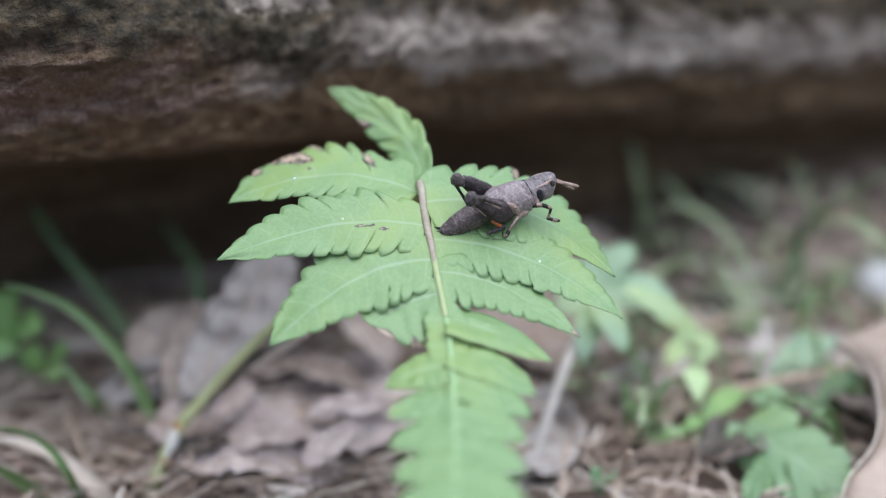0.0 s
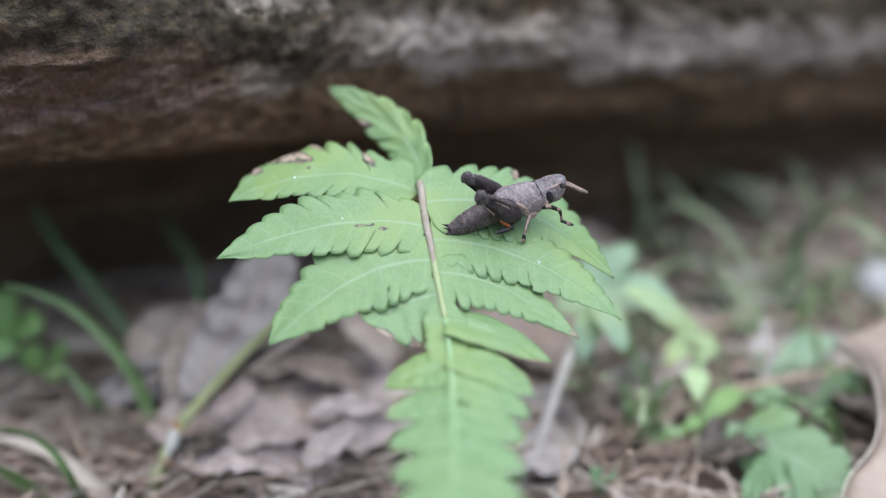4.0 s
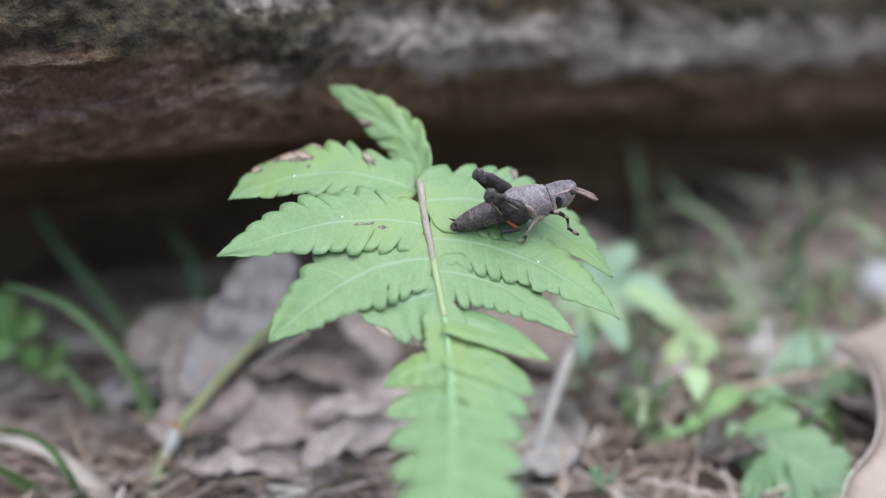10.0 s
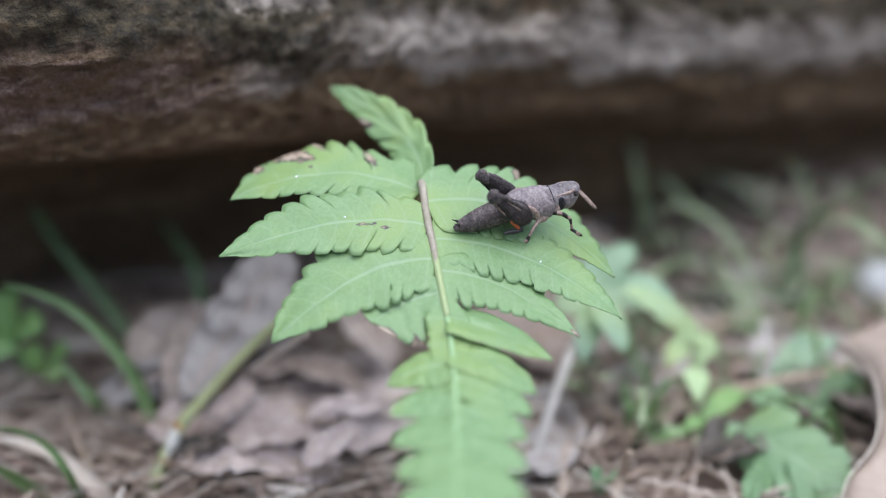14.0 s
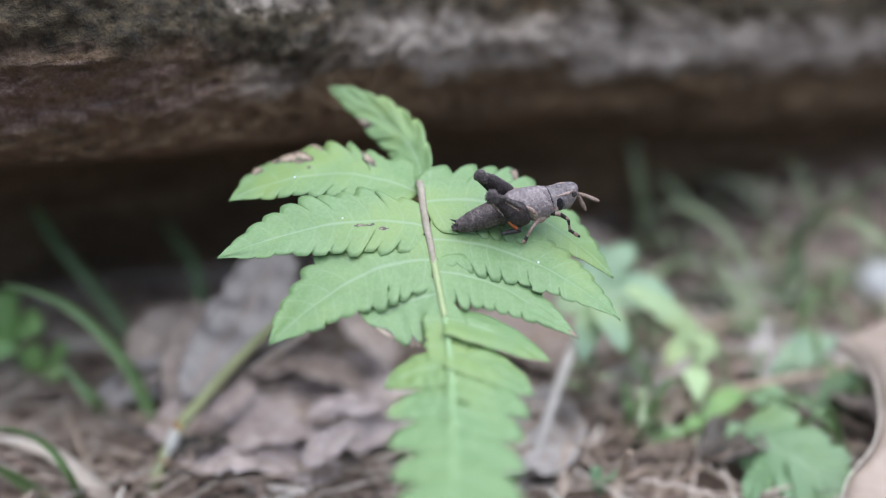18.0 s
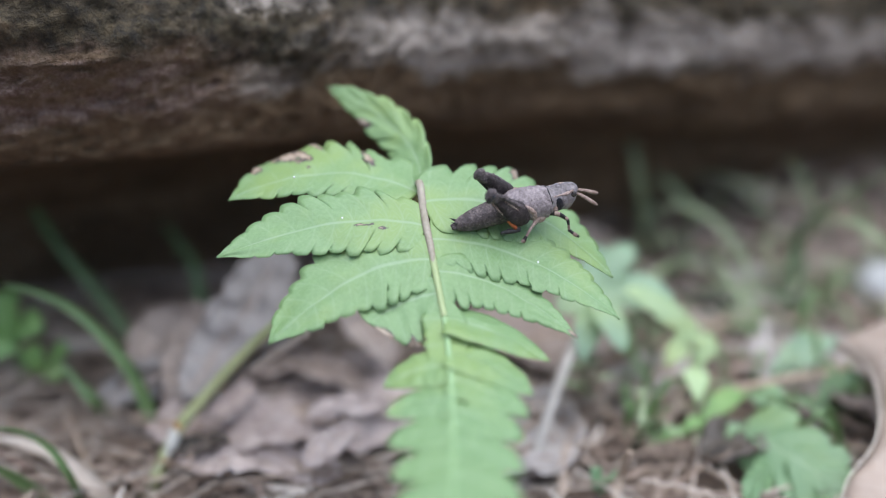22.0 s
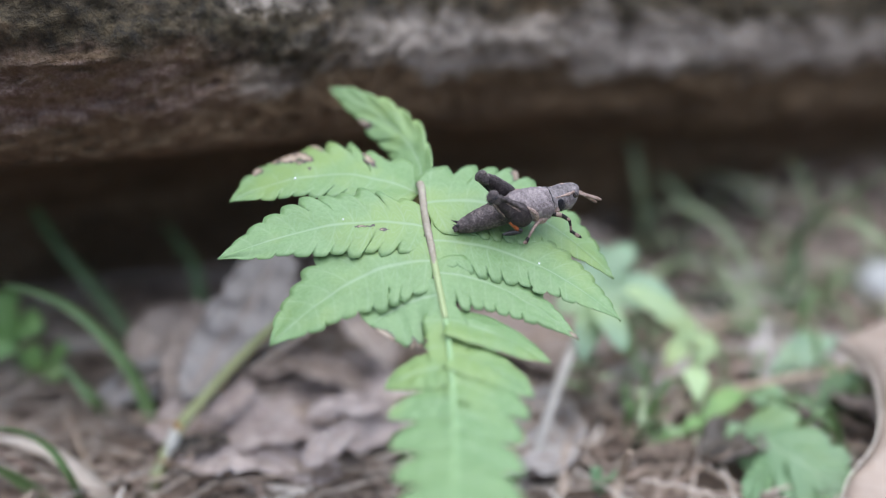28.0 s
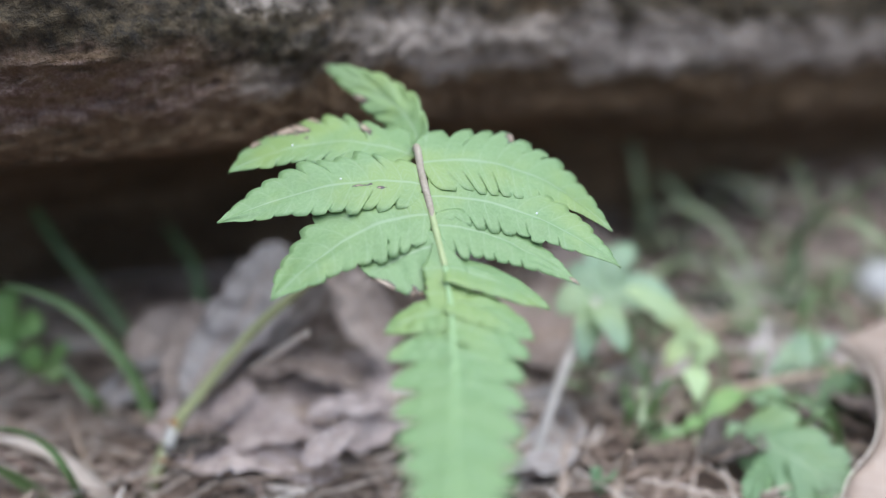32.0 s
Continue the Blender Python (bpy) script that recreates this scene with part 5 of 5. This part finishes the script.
herb("dull_herb", "low dull olive herb with a rounded leaf", "plant", (0.0681, 0.2070, 0.0000), (
    ((0.0609, 0.2062, 0.0099), (0.0678, 0.2006, 0.0074), 0.0074, 0), ((0.0742, 0.2048, 0.0092), (0.0824, 0.2094, 0.0121), 0.0049, 0), ((0.0738, 0.2044, 0.0084), (0.0752, 0.1987, 0.0056), 0.0045, 0)), HERB)
herb("toothed_herb", "low dull green herb with a broad lobed leaf", "plant", (0.0639, 0.1821, 0.0000), (
    ((0.0556, 0.1957, 0.0086), (0.0736, 0.1745, 0.0058), 0.0162, 5), ((0.0594, 0.1923, 0.0061), (0.0480, 0.1966, 0.0059), 0.0068, 3), ((0.0617, 0.1876, 0.0055), (0.0531, 0.1754, 0.0077), 0.0063, 3)), HERB)
grass_tuft([(((0.0818, 0.2100, -0.0020), (0.0797, 0.2086, 0.0057), (0.0791, 0.2125, 0.0100), (0.0782, 0.2157, 0.0127)), 0.0052), (((0.0847, 0.2100, -0.0020), (0.0825, 0.2079, 0.0062), (0.0826, 0.2105, 0.0098), (0.0820, 0.2139, 0.0131)), 0.0045)], GRASS, "short dark green blades of grass beside a dead leaf")
herb("slender_herb", "slender green herb with narrow upright leaves", "plant", (0.0409, 0.2011, 0.0000), (
    ((0.0392, 0.2001, 0.0059), (0.0388, 0.2041, 0.0125), 0.003, 0), ((0.0382, 0.2015, 0.0069), (0.0350, 0.2037, 0.0095), 0.003, 0), ((0.0413, 0.1994, 0.0064), (0.0442, 0.2017, 0.0094), 0.003, 0), ((0.0396, 0.1951, 0.0054), (0.0471, 0.1960, 0.0073), 0.003, 0)), FERN)
bmp = bmesh.new()
bmesh.ops.create_icosphere(bmp, subdivisions=3, radius=0.008)
for v in bmp.verts:
    v.co *= 1 + 0.25 * noise.noise(v.co * 160)
    v.co.z *= 0.7
pebble = tagged(part("stone", bmp, PEBBLE), "small pale stone lying by the rock", "stone")
pebble.location = Vector((0.1081, 0.2666, 0.0000)) + Vector((0, 0, 0.004))


# ---- what moves ----
# seconds, place and lean of the grasshopper (millimetres, degrees)
HOPPER_ROWS = [
    (0, 10.17, 174.99, 63.69, -8.6),
    (0.5, 10.60, 175.03, 63.77, -6.6),
    (1, 11.23, 174.93, 63.55, -6.1),
    (1.5, 11.31, 174.74, 63.15, -6.4),
    (2, 11.24, 174.75, 63.18, -6.8),
    (2.5, 11.26, 174.88, 63.45, -6.7),
    (3, 10.81, 174.94, 63.58, -5.6),
    (3.5, 11.29, 174.96, 63.62, -6.4),
    (5.5, 11.82, 174.95, 63.60, -4.2),
    (6, 11.96, 174.90, 63.49, -3.8),
    (6.5, 12.12, 174.95, 63.61, -3.8),
    (7, 12.13, 174.90, 63.49, -3.1),
    (7.5, 12.17, 174.89, 63.49, -2.8),
    (8, 12.21, 174.90, 63.50, -2.7),
    (8.5, 12.20, 174.87, 63.43, -3.2),
    (9, 12.36, 174.92, 63.54, -3.2),
    (9.5, 12.49, 174.95, 63.60, -2.4),
    (10, 12.86, 174.84, 63.36, -0.4),
    (10.5, 12.97, 174.83, 63.34, -0.3),
    (11, 12.82, 174.86, 63.42, -0.0),
    (11.5, 13.01, 174.81, 63.30, -0.1),
    (12, 12.96, 174.85, 63.39, -0.6),
    (12.5, 13.03, 174.81, 63.30, -0.1),
    (13, 12.88, 174.85, 63.38, -0.2),
    (13.5, 13.15, 174.79, 63.26, -0.1),
    (14, 13.34, 174.77, 63.22, -0.4),
    (14.5, 12.99, 174.84, 63.36, -0.3),
    (16.5, 12.89, 174.85, 63.40, 0.0),
    (17, 13.28, 174.86, 63.40, 0.1),
    (17.5, 12.92, 174.86, 63.40, 0.1),
    (18, 13.06, 174.74, 63.16, 0.1),
    (18.5, 12.89, 174.74, 63.16, -0.0),
    (19, 13.06, 174.80, 63.28, 0.1),
    (19.5, 12.92, 174.86, 63.40, 0.1),
    (20, 13.06, 174.80, 63.28, 0.1),
    (20.5, 13.02, 174.86, 63.40, -0.0),
    (21, 13.02, 174.80, 63.28, -0.0),
    (21.5, 12.92, 174.80, 63.28, 0.1),
    (22, 12.98, 174.77, 63.21, 0.6),
    (22.5, 13.02, 174.80, 63.28, -0.0),
    (23, 12.98, 174.82, 63.33, 0.6),
    (23.5, 12.98, 174.82, 63.33, 0.6),
    (24, 13.06, 174.86, 63.40, 0.1),
    (24.5, 13.37, 174.75, 63.16, 0.2),
    (25, 12.88, 174.88, 63.45, 0.7),
    (25.5, 13.15, 174.74, 63.16, 0.1),
    (27.5, 13.15, 174.80, 63.28, 0.1),
    (28, 13.25, 174.69, 63.04, 0.0),
    (28.5, 13.33, 174.84, 63.37, 0.6),
    (29, 13.06, 174.80, 63.28, 0.1),
    (29.5, 13.01, 174.82, 63.33, 0.7),
    (30, 12.92, 174.82, 63.33, 0.8),
    (30.1, 12.97, 174.84, 63.37, 0.9),
]
# seconds, shift (millimetres) and turn (degrees) of the frond's blade
BLADE_ROWS = [
    (0, 0.17, -0.25, -0.14, -0.05, -0.69, 0.13),
    (0.5, 0.16, -0.26, -0.03, 0.04, -0.57, 0.14),
    (1, 0.48, 0.50, -0.47, -0.18, 0.07, 0.53),
    (1.5, 0.36, 0.09, -0.84, 0.16, -0.50, 0.51),
    (2, 0.23, -0.29, -0.64, 0.25, -0.69, 0.24),
    (2.5, 0.16, 0.03, -0.48, 0.08, -0.58, 0.55),
    (3, -0.27, -0.75, 0.05, 0.11, -0.56, -0.40),
    (3.5, 0.14, -0.25, -0.21, 0.01, -0.36, 0.07),
    (5.5, 0.11, -0.11, -0.12, 0.06, -0.21, 0.04),
    (6, 0.17, -0.13, -0.24, 0.11, -0.17, 0.16),
    (6.5, 0.21, 0.04, -0.06, -0.08, -0.16, 0.33),
    (7, 0.14, 0.07, -0.17, 0.03, -0.13, 0.25),
    (7.5, 0.03, 0.07, -0.14, -0.10, -0.14, 0.09),
    (8, -0.02, -0.04, -0.05, -0.07, -0.05, -0.01),
    (8.5, -0.12, -0.24, -0.05, -0.04, -0.10, -0.05),
    (9, -0.01, -0.10, -0.11, -0.02, -0.06, -0.02),
    (9.5, -0.01, -0.05, -0.03, -0.07, -0.04, -0.01),
    (10, 0.07, 0.23, -0.18, -0.02, 0.02, 0.08),
    (10.5, 0.10, -0.05, -0.13, -0.18, -0.00, 0.06),
    (11, -0.01, -0.17, 0.05, -0.11, 0.07, 0.01),
    (11.5, 0.07, 0.08, -0.19, -0.04, 0.05, 0.13),
    (12, -0.01, -0.07, -0.05, 0.04, 0.06, 0.11),
    (12.5, 0.05, 0.22, -0.25, -0.01, 0.09, 0.17),
    (13, -0.00, -0.06, 0.00, -0.07, 0.06, 0.01),
    (13.5, 0.21, 0.43, -0.31, -0.11, 0.12, 0.26),
    (14, 0.38, 0.52, -0.34, -0.18, 0.14, 0.47),
    (14.5, 0.05, -0.04, 0.02, -0.15, 0.16, 0.26),
    (16.5, -0.11, -0.09, -0.01, -0.05, -0.09, -0.08),
    (17, 0.31, 0.66, -0.37, -0.01, -0.03, 0.43),
    (17.5, 0.01, -0.00, -0.08, -0.03, -0.13, 0.08),
    (18, 0.10, 0.35, -0.36, 0.24, -0.22, 0.10),
    (18.5, -0.11, 0.08, -0.24, 0.10, -0.13, -0.18),
    (19, 0.05, 0.29, -0.30, 0.07, -0.13, 0.21),
    (19.5, -0.00, 0.09, -0.08, 0.02, -0.09, -0.02),
    (20, 0.04, 0.39, -0.32, 0.09, -0.13, 0.11),
    (20.5, 0.05, 0.38, -0.21, 0.09, -0.01, 0.14),
    (21, 0.08, 0.33, -0.24, 0.18, -0.11, 0.02),
    (21.5, -0.05, 0.28, -0.35, 0.16, -0.05, 0.06),
    (22, 0.04, 0.39, -0.32, 0.09, -0.13, 0.11),
    (22.5, -0.01, 0.09, -0.11, 0.01, -0.21, -0.04),
    (23, -0.01, 0.09, -0.11, 0.01, -0.21, -0.04),
    (23.5, 0.01, 0.17, -0.13, 0.05, -0.17, -0.07),
    (24, 0.07, 0.29, -0.18, 0.05, 0.06, 0.25),
    (24.5, 0.36, 0.38, -0.37, 0.11, -0.06, 0.26),
    (25, -0.02, -0.05, -0.03, -0.01, -0.15, -0.04),
    (25.5, 0.16, 0.22, -0.37, 0.13, -0.24, 0.03),
    (27.5, 0.17, 0.15, -0.26, -0.09, 0.02, 0.08),
    (28, 0.19, 0.22, -0.47, 0.26, -0.21, 0.09),
    (28.5, 0.37, 0.32, -0.22, -0.11, -0.03, 0.45),
    (29, 0.02, 0.17, -0.29, 0.26, -0.02, -0.01),
    (29.5, 0.07, 0.15, -0.08, 0.01, -0.01, -0.12),
    (30, -0.05, 0.13, -0.12, -0.07, 0.12, -0.06),
    (30.1, -0.10, 0.47, -0.16, 0.12, -0.15, -0.17),
    (30.2, -4.40, -1.39, 3.85, -5.19, -1.63, -1.5),
    (30.3, 1.82, -0.64, 7.24, -4.01, -2.73, 2.16),
    (30.4, -1.48, -3.71, 10.47, -11.44, -1.68, -0.42),
    (30.5, -1.11, 1.01, 3.91, -1.92, -3.34, -2.88),
    (30.6, -0.46, 0.78, 9.16, -13.54, 0.08, 1.71),
    (30.7, -1.34, 2.55, 3.56, -2.93, -3.40, -1.74),
    (30.8, -0.44, 3.45, 5.45, -3.18, -1.82, 1.16),
    (30.9, -0.69, 3.81, 4.82, -4.04, -1.56, 0.24),
    (31, -0.92, 3.93, 3.77, -6.87, -1.17, 1.73),
    (31.1, -0.51, 3.90, 6.04, -8.20, -0.45, 1.37),
    (31.2, -0.74, 2.68, 4.60, -4.99, -1.83, 0.83),
    (31.3, -1.00, 2.38, 6.52, -7.92, -1.15, 0.78),
    (31.4, -0.54, 4.19, 4.86, -6.39, -0.94, 2.08),
    (31.5, -1.46, 2.49, 5.14, -7.83, -1.47, -0.03),
    (31.6, -0.68, 3.55, 4.86, -5.24, -1.66, 1.24),
    (31.8, -0.52, 4.38, 4.26, -5.16, -1.81, 1.36),
    (32, -0.46, 4.40, 4.37, -4.04, -2.23, 0.68),
]
# seconds, near and far feeler's slope (degrees)
FEELER_ROWS = [(0, 9, 28), (0.2, 18, 24), (0.4, 38, 42), (0.6, 58, 64), (0.8, 78, 72), (1.0, 62, 55), (1.2, 42, 35), (1.4, 18, 15), (1.6, 3, 5), (1.8, 0, 4), (2.0, 15, 18), (2.2, 42, 38), (2.4, 62, 60),
               (2.6, 80, 60), (2.8, 40, 42), (3.0, 18, 22), (3.2, 22, 38), (3.5, 18, 28), (5.5, 28, 32), (6, 75, 70), (6.5, 52, 55), (7, 30, 33), (7.5, 66, 62), (8, 75, 60), (8.5, 38, 40), (9, 10, 2), (9.5, 2, 12)]
FEELER_ROWS += [(10, 20, 24), (10.5, 55, 50), (11, 36, 66), (11.5, 10, 48), (12, 10, 14), (12.5, 30, 52), (13, 14, 72), (13.5, 8, 82), (14, 42, 46), (14.5, 22, 50), (16.5, 58, 68), (17, 12, 85), (17.5, 40, 52), (18, 18, 62),
                (18.5, 30, 80), (19, 60, 62), (19.5, 35, 52), (20, 30, 14), (20.5, 17, 15), (21, 19, 58), (21.5, 28, 30), (22, 28, 11), (22.5, 18, 20), (23, 20, 48), (23.5, 4, 8), (24, 14, 7), (24.5, 26, 28), (25, 17, 12), (25.5, 18, 22), (27.5, 3, 62), (28, 12, 32), (28.5, 22, 22), (29, 10, 16), (29.5, 14, 18), (30, 8, 12), (32, 8, 12)]


def lean_of(t):
    for a, b in zip(HOPPER_ROWS, HOPPER_ROWS[1:]):
        if a[0] <= t <= b[0]:
            return a[4] + (b[4] - a[4]) * (t - a[0]) / (b[0] - a[0])
    return HOPPER_ROWS[-1][4]


def motions():
    rows = [(t, Matrix.Translation(mm(x, y, z)) @ Matrix.Rotation(radians(a), 4, SIGHT) @ STAND) for t, x, y, z, a in HOPPER_ROWS]
    rest = rows[-1][1]
    # the leap: off to the side, out of view, down on the ground
    for t, shift, turn in ((30.2, (15, 2, 0), -4), (30.27, (46, 8, 8), -4), (30.34, (105, 10, 12), 0), (30.45, (230, 8, 0), 8)):
        rows.append((t, Matrix.Translation(mm(*shift)) @ Matrix.Translation(rest.translation) @ Matrix.Rotation(radians(turn), 4, SIGHT) @ STAND))
    down = Matrix.Translation((0.34, 0.19, 0.0045)) @ pose(0, 0, 0, 0, 0, -15)
    rows += [(30.6, down), (32.0, down)]
    walk(hopper, rows)
    right = Vector((AHEAD.x, LEFT.x, OVER.x))
    below = Vector((0, -0.4226, -0.9063))
    below = Vector((AHEAD.dot(below), LEFT.dot(below), OVER.dot(below)))
    for sgn, col in ((-1, 1), (1, 2)):
        o = feelers[sgn].location.copy()
        frows = []
        for row in FEELER_ROWS:
            a = radians(row[col] - lean_of(row[0]))
            d = (right * math.cos(a) + below * math.sin(a) + Vector((0, 0.10 * sgn, 0))).normalized()
            frows.append((row[0], Matrix.Translation(o) @ d.to_track_quat("X", "Z").to_matrix().to_4x4()))
        walk(feelers[sgn], frows)
    # the far shin is stretched at first and then folds; the front leg steps forward
    axis = right.cross(below)
    o = hind[1].location.copy()
    walk(hind[1], [(t, Matrix.Translation(o) @ Matrix.Rotation(radians(a), 4, axis)) for t, a in ((0, 22), (0.4, 20), (0.8, 0), (32, 0))])
    o = legs["front", -1].location.copy()
    steps = ((0, -4, 38, -8), (2.8, -4, 36, -8), (3.5, -3, 18, -6), (4.6, -6, 4, 0), (5.5, 0, 0, 0), (32, 0, 0, 0))
    walk(legs["front", -1], [(t, Matrix.Translation(o) @ Matrix.Rotation(radians(a), 4, axis)) for t, a, b, c in steps])
    shin, foot, knee_at, ankle_at = fore[-1]
    walk(shin, [(t, Matrix.Translation(knee_at) @ Matrix.Rotation(radians(b), 4, axis)) for t, a, b, c in steps])
    walk(foot, [(t, Matrix.Translation(knee_at + Matrix.Rotation(radians(b), 3, axis) @ (ankle_at - knee_at)) @ Matrix.Rotation(radians(c), 4, axis)) for t, a, b, c in steps])
    o = legs["mid", -1].location.copy()
    walk(legs["mid", -1], [(t, Matrix.Translation(o) @ Matrix.Rotation(radians(a), 4, axis)) for t, a in ((0, 10), (2.7, 12), (3.2, -12), (5.5, -8), (10, 0), (32, 0))])
    # the blade sways, and springs up when the grasshopper leaps; the stalk follows
    home = NODE - FOOT
    brows, srows = [], []
    for t, x, y, z, a, b, c in BLADE_ROWS:
        w = Vector((radians(a), radians(b), radians(c)))
        spin = Matrix.Rotation(w.length, 4, w.normalized()) if w.length > 1e-6 else Matrix.Identity(4)
        brows.append((t, Matrix.Translation(home + mm(x, y, z)) @ spin))
        srows.append((t, home.rotation_difference(home + mm(x, y, z)).to_matrix().to_4x4()))
    # a quick, dying tremble after the leap
    def tremble(t, most):
        a = radians(most) * math.exp(-(t - 30.2) / 2.5 - 14 * max(0.0, t - 31.02)) * math.sin(math.tau * 10 * (t - 30.2))
        return Matrix.Translation((0, 0, 0.036 * a)) @ Matrix.Rotation(a, 4, Vector((0.5, 0.85, 0.2)).normalized())

    leap = [row for row in brows if row[0] > 30.15 and row[0] < 31.55]
    shaken = []
    for (t0, m0), (t1, m1) in zip(leap, leap[1:]):
        shaken.append((t0, m0))
        n = round((t1 - t0) * 30)
        for k in range(1, n):
            q = k / n
            t = t0 + (t1 - t0) * q
            shaken.append((t, m0.lerp(m1, q) @ tremble(t, 2.2)))
    brows = [row for row in brows if row[0] < 30.15] + shaken + [row for row in brows if row[0] > 31.45]
    walk(rachis, brows)
    # the soft end of the frond lags behind the turn of the rest
    trows = []
    for t, m in brows:
        lag = m.to_quaternion().to_axis_angle()
        back = Matrix.Rotation(-0.85 * lag[1], 4, lag[0])
        shake = tremble(t, 1.5) if 30.2 < t < 31.5 else Matrix.Identity(4)
        trows.append((t, Matrix.Translation(m @ (BEND - NODE)) @ m.to_quaternion().to_matrix().to_4x4() @ back @ shake))
    walk(frond_tip, trows)
    walk(petiole, srows)


motions()
